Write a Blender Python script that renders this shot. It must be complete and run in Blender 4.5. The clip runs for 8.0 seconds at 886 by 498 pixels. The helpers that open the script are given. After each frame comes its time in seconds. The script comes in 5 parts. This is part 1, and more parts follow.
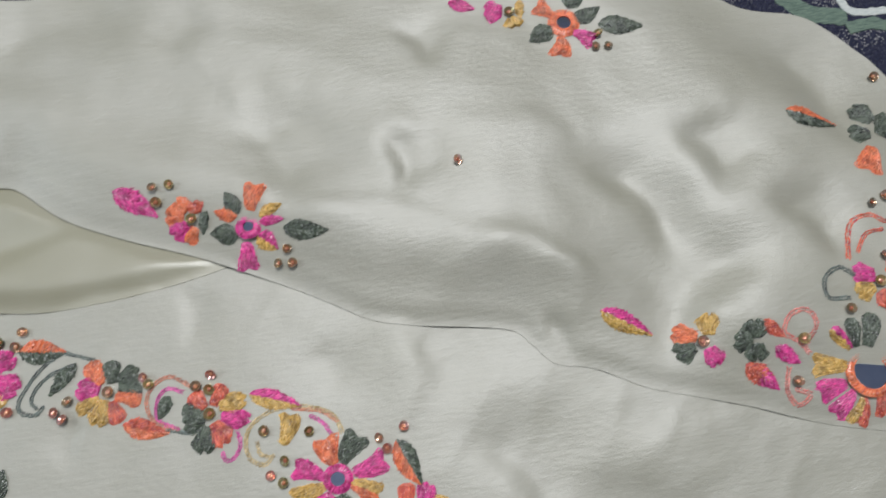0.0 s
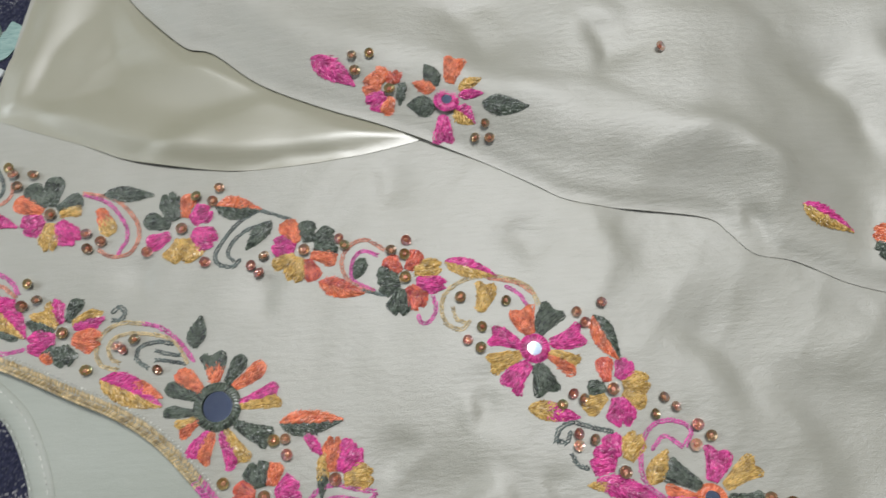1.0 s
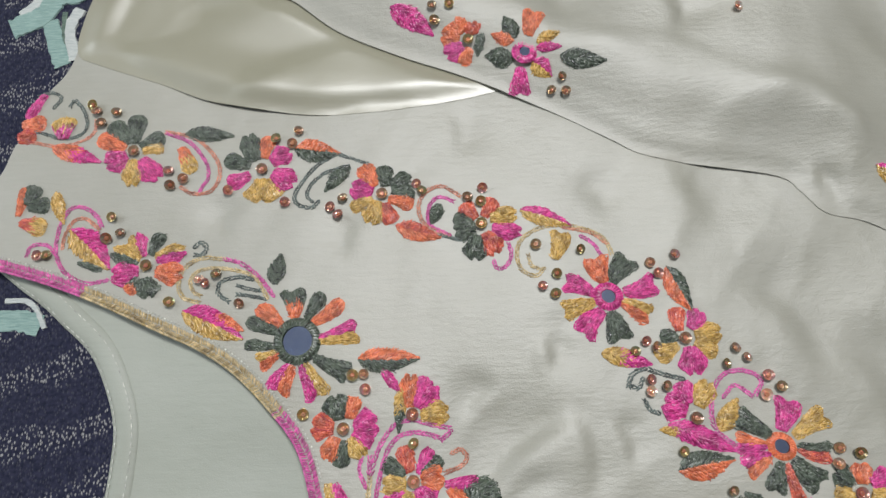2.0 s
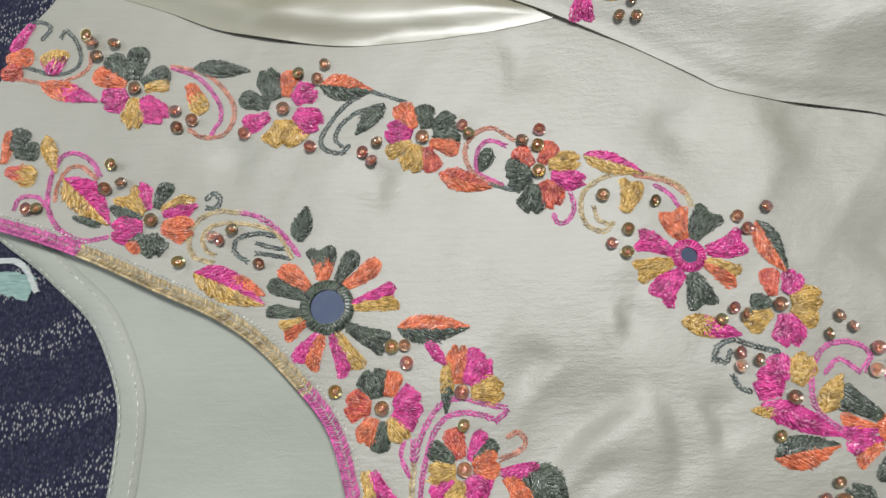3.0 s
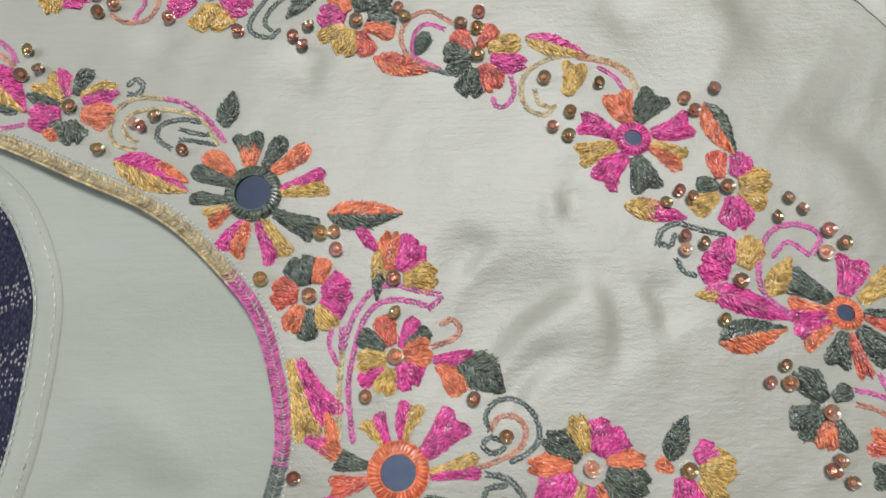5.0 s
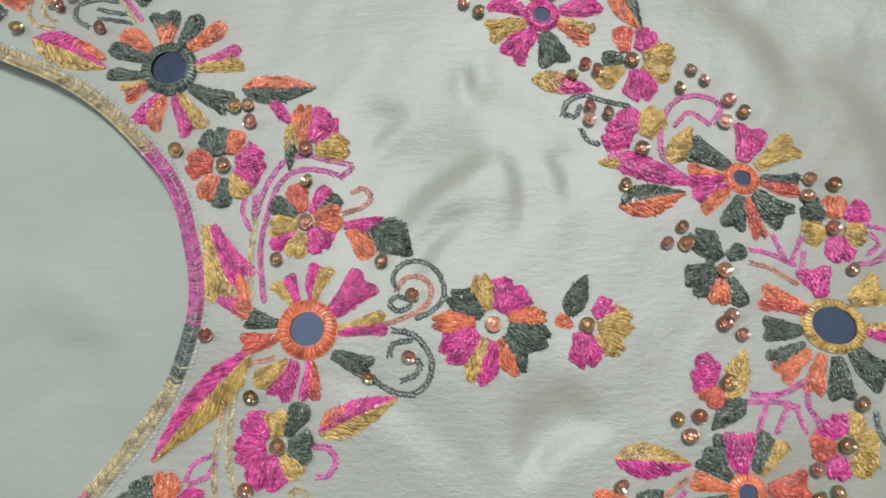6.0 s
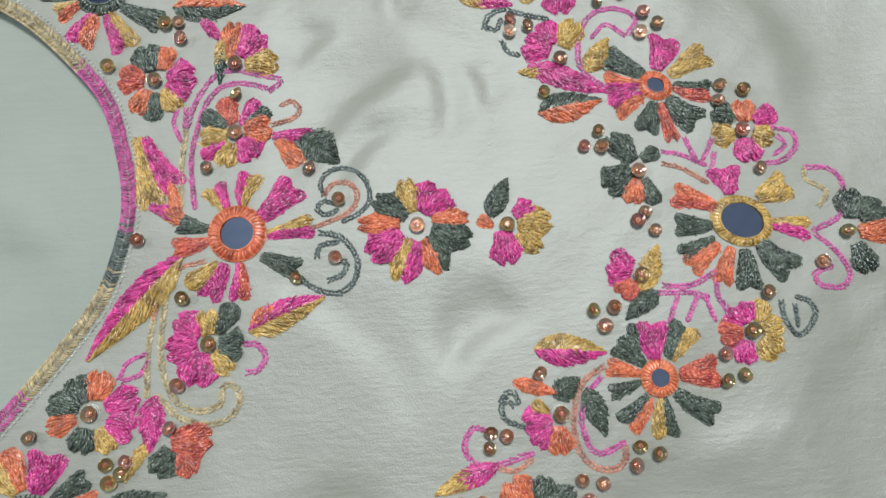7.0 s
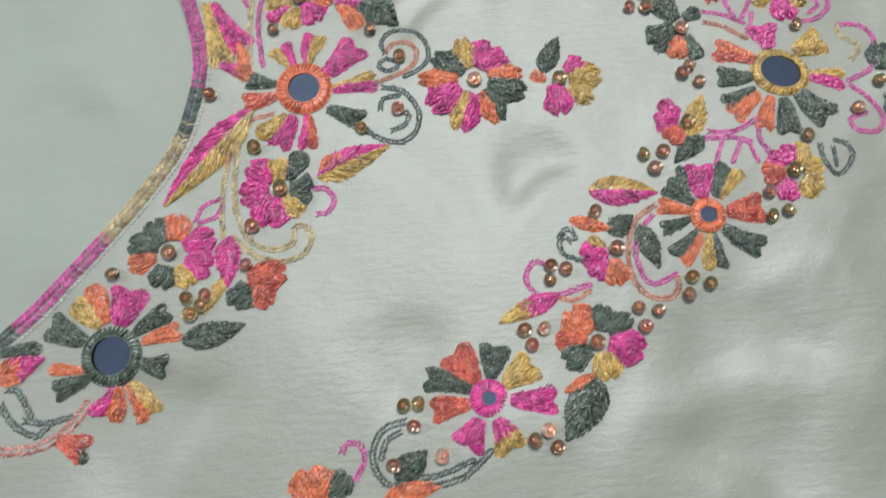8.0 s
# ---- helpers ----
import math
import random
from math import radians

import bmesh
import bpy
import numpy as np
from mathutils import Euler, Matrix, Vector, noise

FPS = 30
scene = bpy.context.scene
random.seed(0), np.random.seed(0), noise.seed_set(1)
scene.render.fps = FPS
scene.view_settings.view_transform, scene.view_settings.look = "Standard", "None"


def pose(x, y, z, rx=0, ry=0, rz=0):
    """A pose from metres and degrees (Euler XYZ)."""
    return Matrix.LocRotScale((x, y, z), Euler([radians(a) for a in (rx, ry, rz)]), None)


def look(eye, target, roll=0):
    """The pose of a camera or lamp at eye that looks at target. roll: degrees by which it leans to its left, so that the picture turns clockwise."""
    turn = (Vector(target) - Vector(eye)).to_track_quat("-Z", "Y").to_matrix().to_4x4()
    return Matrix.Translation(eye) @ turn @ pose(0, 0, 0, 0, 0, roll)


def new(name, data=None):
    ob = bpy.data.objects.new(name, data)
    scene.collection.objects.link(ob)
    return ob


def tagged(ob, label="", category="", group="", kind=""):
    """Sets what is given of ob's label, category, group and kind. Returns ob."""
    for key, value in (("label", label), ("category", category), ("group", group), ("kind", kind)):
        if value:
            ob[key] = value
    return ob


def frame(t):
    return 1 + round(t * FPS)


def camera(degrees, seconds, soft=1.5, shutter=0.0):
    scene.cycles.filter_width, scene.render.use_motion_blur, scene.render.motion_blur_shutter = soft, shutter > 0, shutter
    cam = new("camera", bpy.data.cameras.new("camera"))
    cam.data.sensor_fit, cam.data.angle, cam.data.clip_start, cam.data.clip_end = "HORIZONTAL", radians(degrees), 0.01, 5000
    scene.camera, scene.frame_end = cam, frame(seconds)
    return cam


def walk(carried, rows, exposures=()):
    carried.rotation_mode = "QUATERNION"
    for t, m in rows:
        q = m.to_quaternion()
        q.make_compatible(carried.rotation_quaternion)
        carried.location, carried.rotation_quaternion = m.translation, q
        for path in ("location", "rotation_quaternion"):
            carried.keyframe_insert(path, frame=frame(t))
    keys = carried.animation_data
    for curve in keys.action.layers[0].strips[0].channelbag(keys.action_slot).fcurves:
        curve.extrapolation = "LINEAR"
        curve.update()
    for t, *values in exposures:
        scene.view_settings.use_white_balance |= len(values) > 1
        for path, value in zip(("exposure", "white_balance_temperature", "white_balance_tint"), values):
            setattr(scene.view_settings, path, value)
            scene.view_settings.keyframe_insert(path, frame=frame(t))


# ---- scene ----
cam = camera(66.0, 8.0, soft=1.5, shutter=0.25)
MM = 0.001
PATH = [
    (0, (97.87, 84.28, 233.00), (105.58, 143.61, 42.15), -0.070),
    (0.5, (67.17, 64.85, 223.69), (72.83, 122.39, 32.23), 0.201),
    (1, (32.74, 49.78, 218.85), (35.57, 110.09, 28.18), -0.639),
    (1.5, (14.57, 38.93, 221.98), (17.06, 98.39, 31.04), 0.538),
    (1.7, (11.45, 34.88, 223.26), (13.50, 94.40, 32.33), 0.491),
    (2.8, (0.65, 39.62, 189.88), (-0.85, 88.47, -4.06), -2.834),
    (3, (-3.34, 40.20, 186.73), (-5.22, 89.06, -7.20), -3.359),
    (3.5, (-10.95, 43.34, 173.96), (-13.20, 89.82, -20.55), -3.838),
    (4, (-5.57, 40.31, 170.00), (-6.94, 86.30, -24.64), -2.754),
    (4.2, (-4.30, 34.99, 168.05), (-4.36, 83.61, -25.95), -1.088),
    (5.3, (19.82, 7.78, 173.12), (18.82, 49.69, -22.44), -3.043),
    (5.5, (23.48, 2.07, 173.50), (22.41, 42.12, -22.45), -3.245),
    (6, (33.40, -15.19, 170.47), (34.44, 24.76, -25.50), -0.437),
    (6.5, (44.85, -28.60, 172.23), (48.16, 10.17, -23.95), 2.333),
    (7, (48.41, -41.01, 172.15), (53.10, -1.72, -23.90), 3.676),
    (7.5, (43.26, -58.29, 175.10), (49.08, -17.13, -20.53), 4.520),
    (8, (28.68, -84.30, 172.04), (35.11, -41.46, -23.21), 4.561),
]
walk(cam, [(t, look([v * MM for v in eye], [v * MM for v in target], roll)) for t, eye, target, roll in PATH],
     exposures=[(0.0, -0.06, 6350, 10), (1.5, -0.05, 6400, 10), (3.5, 0.07, 6480, 10), (5.5, 0.04, 6400, 7), (6.5, 0.03, 6100, 3), (8.0, 0.05, 6150, 4)])

# ---- light: ceiling lamp and an added west side lamp, in a plain pale room ----
world = bpy.data.worlds.new("world")
scene.world = world
world.use_nodes = True
world.node_tree.nodes["Background"].inputs[0].default_value = (0.80, 0.88, 1.0, 1)
world.node_tree.nodes["Background"].inputs[1].default_value = 0.05
lamp_data = bpy.data.lights.new("ceiling_lamp", "AREA")
lamp_data.shape, lamp_data.size, lamp_data.size_y, lamp_data.energy = "RECTANGLE", 0.5, 0.4, 23
lamp_data.color = (0.99, 0.985, 0.975)
# cool lamp added from the west to model the folds; its source is unseen
side_data = bpy.data.lights.new("west_side_lamp", "AREA")
side_data.shape, side_data.size, side_data.size_y, side_data.energy = "RECTANGLE", 1.1, 0.9, 17
side_data.color = (0.90, 0.96, 1.0)
side_lamp = new("west_side_lamp", side_data)
side_lamp.matrix_world = look((-1.98, 0.55, 1.25), (0.0, 0.10, 0.0))
lamp = new("ceiling_lamp", lamp_data)
lamp.matrix_world = look((0.20, 0.56, 1.70), (0.03, 0.05, 0.0))


# ---- materials ----
def shader(name, rough=0.5, metal=0.0, spec=0.5):
    m = bpy.data.materials.new(name)
    m.use_nodes = True
    b = m.node_tree.nodes["Principled BSDF"]
    b.inputs["Roughness"].default_value = rough
    b.inputs["Metallic"].default_value = metal
    b.inputs["Specular IOR Level"].default_value = spec
    return m, m.node_tree.nodes, m.node_tree.links, b


def coords(nodes, links, scale):
    tex, mapping = nodes.new("ShaderNodeTexCoord"), nodes.new("ShaderNodeMapping")
    mapping.inputs["Scale"].default_value = scale
    links.new(tex.outputs["Object"], mapping.inputs["Vector"])
    return mapping.outputs["Vector"]


def noise_node(nodes, links, vector, scale, detail=3.0, rough=0.55):
    n = nodes.new("ShaderNodeTexNoise")
    n.inputs["Scale"].default_value, n.inputs["Detail"].default_value, n.inputs["Roughness"].default_value = scale, detail, rough
    links.new(vector, n.inputs["Vector"])
    return n.outputs["Fac"]


def ramp(nodes, links, fac, stops):
    r = nodes.new("ShaderNodeValToRGB")
    while len(r.color_ramp.elements) < len(stops):
        r.color_ramp.elements.new(0.5)
    for e, (p, c) in zip(r.color_ramp.elements, stops):
        e.position, e.color = p, (*c, 1)
    links.new(fac, r.inputs["Fac"])
    return r.outputs["Color"]


def mix_color(nodes, links, a, b, fac, mode="MIX"):
    m = nodes.new("ShaderNodeMix")
    m.data_type, m.blend_type = "RGBA", mode
    for value, socket in ((fac, m.inputs[0]), (a, m.inputs[6]), (b, m.inputs[7])):
        if isinstance(value, (int, float)):
            socket.default_value = value
        elif isinstance(value, tuple):
            socket.default_value = (*value, 1)
        else:
            links.new(value, socket)
    return m.outputs[2]


def bump(nodes, links, b, heights):
    last = None
    for height, strength, distance in heights:
        n = nodes.new("ShaderNodeBump")
        n.inputs["Strength"].default_value, n.inputs["Distance"].default_value = strength, distance
        links.new(height, n.inputs["Height"])
        if last:
            links.new(last, n.inputs["Normal"])
        last = n.outputs["Normal"]
    links.new(last, b.inputs["Normal"])


def cloth(name, light, dark, rough, slub, weave=1.0, float_gloss=0.5):
    """A fine woven silk: slubs along x, a plain weave and faint uneven dye."""
    m, nodes, links, b = shader(name, rough, 0.0, 1.0)
    plain, long = coords(nodes, links, (1, 1, 1)), coords(nodes, links, (90, 800, 90))
    dye = noise_node(nodes, links, plain, 28, 4)
    slubs = noise_node(nodes, links, long, 1.0, 3, 0.6)
    fine = noise_node(nodes, links, coords(nodes, links, (2600, 2600, 2600)), 1.0, 1)
    base = ramp(nodes, links, dye, [(0.25, dark), (0.75, light)])
    tone = ramp(nodes, links, slubs, [(0.3, (0.95, 0.95, 0.94)), (0.7, (1.03, 1.03, 1.03))])
    base = mix_color(nodes, links, base, tone, slub, "MULTIPLY")
    links.new(base, b.inputs["Base Color"])
    b.inputs["Coat Weight"].default_value = float_gloss
    b.inputs["Coat Roughness"].default_value = rough * 0.95
    b.inputs["Coat IOR"].default_value = 1.8
    b.inputs["Sheen Weight"].default_value = 0.1
    b.inputs["Sheen Roughness"].default_value = 0.4
    crinkle = noise_node(nodes, links, coords(nodes, links, (320, 560, 320)), 1.0, 3, 0.6)
    bump(nodes, links, b, [(crinkle, 0.19 * slub, 0.0008), (slubs, 0.19 * slub, 0.0004), (fine, 0.35 * weave, 0.0002)])
    links.new(b.inputs["Normal"].links[0].from_socket, b.inputs["Coat Normal"])
    return m


SILK = cloth("sage_silk", (0.394, 0.382, 0.315), (0.332, 0.319, 0.246), 0.55, 1.0, 1.0, 0.95)
LINING = cloth("sage_lining", (0.405, 0.425, 0.358), (0.352, 0.372, 0.302), 0.62, 0.7, 0.8, 0.3)
SATIN = cloth("satin_reverse", (0.37, 0.352, 0.252), (0.33, 0.312, 0.21), 0.42, 0.2, 0.3, 0.9)


def thread(name, color, second, rough=0.27):
    """Twisted silk floss; each stitch takes its own shade."""
    m, nodes, links, b = shader(name, rough, 0.0, 0.9)
    geo = nodes.new("ShaderNodeNewGeometry")
    shade = ramp(nodes, links, geo.outputs["Random Per Island"], [(0.0, second), (0.14, second), (0.34, color), (0.7, color), (1.0, tuple(min(1, c * 1.28 + 0.03) for c in color))])
    ply = noise_node(nodes, links, coords(nodes, links, (1, 1, 1)), 2600, 2)
    patch = noise_node(nodes, links, coords(nodes, links, (1, 1, 1)), 330, 2)
    shade = mix_color(nodes, links, shade, ramp(nodes, links, patch, [(0.32, (0.50, 0.48, 0.50)), (0.5, (1.0, 1.0, 1.0)), (0.70, (1.28, 1.25, 1.22))]), 0.85, "MULTIPLY")
    plied = ramp(nodes, links, ply, [(0.3, (0.75, 0.75, 0.75)), (0.65, (1.1, 1.1, 1.1))])
    base = mix_color(nodes, links, shade, plied, 0.7, "MULTIPLY")
    links.new(base, b.inputs["Base Color"])
    b.inputs["Sheen Weight"].default_value = 0.25
    b.inputs["Sheen Roughness"].default_value = 0.35
    bump(nodes, links, b, [(ply, 0.4, 0.0002)])
    return m


THREADS = {
    "M": thread("magenta_thread", (0.73, 0.058, 0.315), (0.43, 0.02, 0.145)),
    "O": thread("orange_thread", (0.82, 0.22, 0.09), (0.60, 0.11, 0.05)),
    "G": thread("dark_green_thread", (0.092, 0.118, 0.082), (0.026, 0.035, 0.023)),
    "Y": thread("gold_thread", (0.68, 0.44, 0.12), (0.42, 0.23, 0.04)),
    "R": thread("rust_thread", (0.68, 0.14, 0.075), (0.46, 0.05, 0.06)),
    "P": thread("salmon_thread", (0.68, 0.25, 0.21), (0.58, 0.17, 0.15)),
    "m": thread("mauve_chain_thread", (0.66, 0.11, 0.37), (0.48, 0.05, 0.24), 0.45),
    "o": thread("peach_chain_thread", (0.62, 0.26, 0.17), (0.48, 0.17, 0.11), 0.45),
    "y": thread("pale_gold_chain_thread", (0.60, 0.47, 0.25), (0.44, 0.32, 0.13), 0.45),
    "g": thread("slate_green_chain_thread", (0.105, 0.135, 0.12), (0.05, 0.065, 0.058), 0.45),
    "W": thread("pale_sewing_thread", (0.66, 0.67, 0.60), (0.58, 0.59, 0.52)),
}


def foil(name, shades, rough, metal=0.75, coat=0.9):
    """Thin coloured sequin film, each piece of its own shade, with an oily play of colour."""
    m, nodes, links, b = shader(name, rough, metal, 0.6)
    info = nodes.new("ShaderNodeObjectInfo")
    last = max(1, len(shades) - 1)
    tint = ramp(nodes, links, info.outputs["Random"], [(k / last, c) for k, c in enumerate(shades)])
    swirl = noise_node(nodes, links, coords(nodes, links, (1, 1, 1)), 520, 2)
    play = ramp(nodes, links, swirl, [(0.34, (1.1, 0.78, 0.74)), (0.46, (0.95, 1.0, 0.66)), (0.56, (1.15, 0.78, 0.95)), (0.68, (0.7, 1.0, 0.9))])
    links.new(mix_color(nodes, links, tint, play, 0.85, "MULTIPLY"), b.inputs["Base Color"])
    b.inputs["Coat Weight"].default_value = coat
    b.inputs["Coat Roughness"].default_value = 0.03
    b.inputs["Thin Film Thickness"].default_value = 430
    b.inputs["Thin Film IOR"].default_value = 1.7
    bump(nodes, links, b, [(swirl, 0.25, 0.0004)])
    return m


FOILS = {
    "C": foil("copper_sequin_film", [(0.34, 0.25, 0.17), (0.55, 0.38, 0.30), (0.36, 0.30, 0.17), (0.72, 0.50, 0.42)], 0.13, 0.6),
    "R": foil("red_sequin_film", [(0.48, 0.24, 0.21), (0.68, 0.40, 0.38), (0.40, 0.26, 0.19)], 0.13, 0.6),
    "Y": foil("bronze_sequin_film", [(0.30, 0.26, 0.13), (0.52, 0.44, 0.21), (0.36, 0.34, 0.19)], 0.13, 0.6),
    "W": foil("pale_sequin_film", [(0.92, 0.66, 0.56), (0.95, 0.78, 0.66)], 0.12, 0.6),
}
BEAD = foil("red_glass_bead", [(0.46, 0.14, 0.09), (0.70, 0.36, 0.26)], 0.08, 0.2, 1.0)
MIRROR, _n, _l, _b = shader("mirror_glass", 0.07, 1.0)
_sp = noise_node(_n, _l, coords(_n, _l, (1, 1, 1)), 300, 3)
_l.new(ramp(_n, _l, _sp, [(0.3, (0.70, 0.76, 0.93)), (0.7, (0.80, 0.85, 0.98))]), _b.inputs["Base Color"])


def bedspread_material():
    """Navy wool mix with pale flecks gathered in soft wavy bands."""
    m, nodes, links, b = shader("navy_woven_wool", 0.85, 0.0, 0.2)
    plain = coords(nodes, links, (1, 1, 1))
    wave = nodes.new("ShaderNodeTexWave")
    wave.wave_type, wave.bands_direction = "BANDS", "Y"
    wave.inputs["Scale"].default_value, wave.inputs["Distortion"].default_value = 15.0, 3.0
    wave.inputs["Detail"].default_value, wave.inputs["Detail Scale"].default_value = 3.0, 3.0
    turned = coords(nodes, links, (1, 1, 1))
    spin = turned.node
    spin.inputs["Rotation"].default_value = (0, 0, radians(-16))
    links.new(turned, wave.inputs["Vector"])
    fleck = nodes.new("ShaderNodeTexVoronoi")
    fleck.inputs["Scale"].default_value = 900
    stretch = coords(nodes, links, (1.5, 0.75, 1))
    stretch.node.inputs["Rotation"].default_value = (0, 0, radians(20))
    links.new(stretch, fleck.inputs["Vector"])
    fleck_on = ramp(nodes, links, fleck.outputs["Distance"], [(0.16, (1, 1, 1)), (0.42, (0, 0, 0))])
    band_on = ramp(nodes, links, wave.outputs["Fac"], [(0.50, (0.10, 0.10, 0.10)), (0.8, (1, 1, 1))])
    where = mix_color(nodes, links, fleck_on, band_on, 1.0, "MULTIPLY")
    wool = ramp(nodes, links, noise_node(nodes, links, plain, 700, 3), [(0.3, (0.012, 0.014, 0.032)), (0.75, (0.040, 0.042, 0.075))])
    base = mix_color(nodes, links, wool, (0.40, 0.39, 0.38), where)
    links.new(base, b.inputs["Base Color"])
    bump(nodes, links, b, [(fleck.outputs["Distance"], 0.6, 0.0006), (noise_node(nodes, links, plain, 1500, 2), 0.5, 0.0004)])
    return m


NAVY = bedspread_material()


def ribbed(name, color, dark, scale=(300, 2200, 300)):
    m, nodes, links, b = shader(name, 0.8, 0.0, 0.2)
    rib = noise_node(nodes, links, coords(nodes, links, scale), 1.0, 2)
    links.new(ramp(nodes, links, rib, [(0.3, dark), (0.7, color)]), b.inputs["Base Color"])
    bump(nodes, links, b, [(rib, 0.6, 0.0005)])
    return m


TEAL = ribbed("pale_teal_weft", (0.36, 0.50, 0.45), (0.22, 0.34, 0.31))
GREEN = ribbed("grey_green_weft", (0.19, 0.26, 0.20), (0.09, 0.13, 0.11))
CHALK = ribbed("chalk_weft", (0.66, 0.68, 0.64), (0.48, 0.52, 0.50))


def plaster(name, color):
    m, nodes, links, b = shader(name, 0.9, 0.0, 0.2)
    n = noise_node(nodes, links, coords(nodes, links, (1, 1, 1)), 6, 5)
    links.new(ramp(nodes, links, n, [(0.3, tuple(c * 0.93 for c in color)), (0.7, color)]), b.inputs["Base Color"])
    return m


WALL, CEILING, FLOOR = plaster("painted_wall", (0.56, 0.58, 0.60)), plaster("ceiling_paint", (0.66, 0.73, 0.90)), plaster("stone_floor", (0.38, 0.36, 0.34))


# ---- mesh helpers ----
def mesh_object(name, verts, faces, materials, parent=None, label="", kind="", slots=None, smooth=True):
    """Vertices in millimetres become one mesh object."""
    me = bpy.data.meshes.new(name)
    me.from_pydata((np.asarray(verts, float) * MM).tolist(), [], faces)
    for m in materials:
        me.materials.append(m)
    if slots is not None:
        me.polygons.foreach_set("material_index", slots)
    if smooth:
        me.polygons.foreach_set("use_smooth", [True] * len(me.polygons))
    me.update()
    ob = new(name, me)
    ob.parent = parent
    return tagged(ob, label, kind=kind)


def spline(points, step=1.0):
    """An evenly spaced Catmull-Rom curve through the points."""
    p = np.asarray(points, float)
    p = np.vstack([2 * p[0] - p[1], p, 2 * p[-1] - p[-2]])
    out = []
    for i in range(1, len(p) - 2):
        t = np.linspace(0, 1, 24, endpoint=False)[:, None]
        a, b, c, d = p[i - 1], p[i], p[i + 1], p[i + 2]
        out.append(0.5 * (2 * b + (c - a) * t + (2 * a - 5 * b + 4 * c - d) * t ** 2 + (3 * b - a - 3 * c + d) * t ** 3))
    out = np.vstack(out + [p[-2][None]])
    run = np.r_[0, np.cumsum(np.linalg.norm(np.diff(out, axis=0), axis=1))]
    s = np.linspace(0, run[-1], max(2, int(run[-1] / step) + 1))
    return np.stack([np.interp(s, run, out[:, k]) for k in range(out.shape[1])], 1)


def normals_of(line):
    d = np.gradient(line, axis=0)
    d /= np.linalg.norm(d, axis=1)[:, None] + 1e-9
    return np.stack([-d[:, 1], d[:, 0]], 1)


def inside(x, y, poly):
    hit = np.zeros(x.shape, bool)
    for (x0, y0), (x1, y1) in zip(poly, np.roll(poly, -1, axis=0)):
        cross = (y0 > y) != (y1 > y)
        hit ^= cross & (x < (x1 - x0) * (y - y0) / ((y1 - y0) if y1 != y0 else 1e-9) + x0)
    return hit


def nearest(x, y, line):
    """Distance to a polyline and the nearest point on it."""
    best, px, py = np.full(x.shape, 1e9), np.zeros(x.shape), np.zeros(x.shape)
    for (x0, y0), (x1, y1) in zip(line[:-1], line[1:]):
        dx, dy = x1 - x0, y1 - y0
        t = np.clip(((x - x0) * dx + (y - y0) * dy) / (dx * dx + dy * dy + 1e-9), 0, 1)
        qx, qy = x0 + t * dx, y0 + t * dy
        d = np.hypot(x - qx, y - qy)
        m = d < best
        best[m], px[m], py[m] = d[m], qx[m], qy[m]
    return best, px, py


def smooth_step(d, width):
    t = np.clip(np.asarray(d, float) / width, 0, 1)
    return t * t * (3 - 2 * t)


def waves(x, y, length, seed):
    """A soft uneven ripple, from crossed sines with bent phases."""
    k = 2 * math.pi / length
    a = np.sin(k * (x * 0.83 + y * 0.56) + 1.7 * np.sin(k * 0.43 * (y - 0.6 * x) + seed) + seed * 1.3)
    b = np.sin(k * 0.71 * (y * 0.9 - x * 0.44) + 1.9 * np.sin(k * 0.37 * (x + 0.8 * y) + seed * 2.1) + seed)
    return 0.5 * (a + b)


LATTICE = np.random.default_rng(11).random((257, 257))


def cloud(x, y, size, octaves=3):
    """Soft value noise between 0 and 1 with cells of that size (mm)."""
    total, weight, amp = 0.0, 0.0, 1.0
    for k in range(octaves):
        u, v = np.asarray(x, float) / size + 37.3 * (k + 1), np.asarray(y, float) / size + 71.7 * (k + 1)
        i, j = np.floor(u).astype(int), np.floor(v).astype(int)
        fu, fv = u - i, v - j
        fu, fv = fu * fu * (3 - 2 * fu), fv * fv * (3 - 2 * fv)
        g = lambda p, q: LATTICE[p % 257, q % 257]
        total = total + amp * ((g(i, j) * (1 - fu) + g(i + 1, j) * fu) * (1 - fv) + (g(i, j + 1) * (1 - fu) + g(i + 1, j + 1) * fu) * fv)
        weight, amp, size = weight + amp, amp * 0.45, size * 0.47
    return total / weight


def crumple(x, y, size, lean=0.0):
    """Uneven creases: the sharp crests of folded noise, drawn out along one direction."""
    c, s = math.cos(lean), math.sin(lean)
    u, v = c * x + s * y, (c * y - s * x) * 1.9
    n = cloud(u + 9 * cloud(v, u, size), v, size, 3)
    return (1 - np.clip(np.abs(n - 0.5) * 5.0, 0, 1)) ** 1.6


def crease(x, y, x0, y0, x1, y1, width, height):
    """One fold of the cloth from one end to the other, fading out at both."""
    dx, dy = x1 - x0, y1 - y0
    length = math.hypot(dx, dy)
    x, y = x + 0.5 * width * (cloud(x, y, 2.2 * width + 3) - 0.5), y + 0.5 * width * (cloud(y, x, 2.0 * width + 3) - 0.5)
    s = ((x - x0) * dx + (y - y0) * dy) / length
    d = ((y - y0) * dx - (x - x0) * dy) / length
    t = s / length
    bend = 0.10 * length * np.sin(t * 3.1)
    fade = np.exp(-(np.clip(np.abs(s - 0.5 * length) - 0.25 * length, 0, None) / (0.22 * length + 0.8 * width)) ** 2)
    off = d - bend
    height = height * (1.4 if height < 0 else 0.7)
    return height * np.exp(-(off / np.where(off * height > 0, 0.95 * width, 2.3 * width)) ** 2) * fade


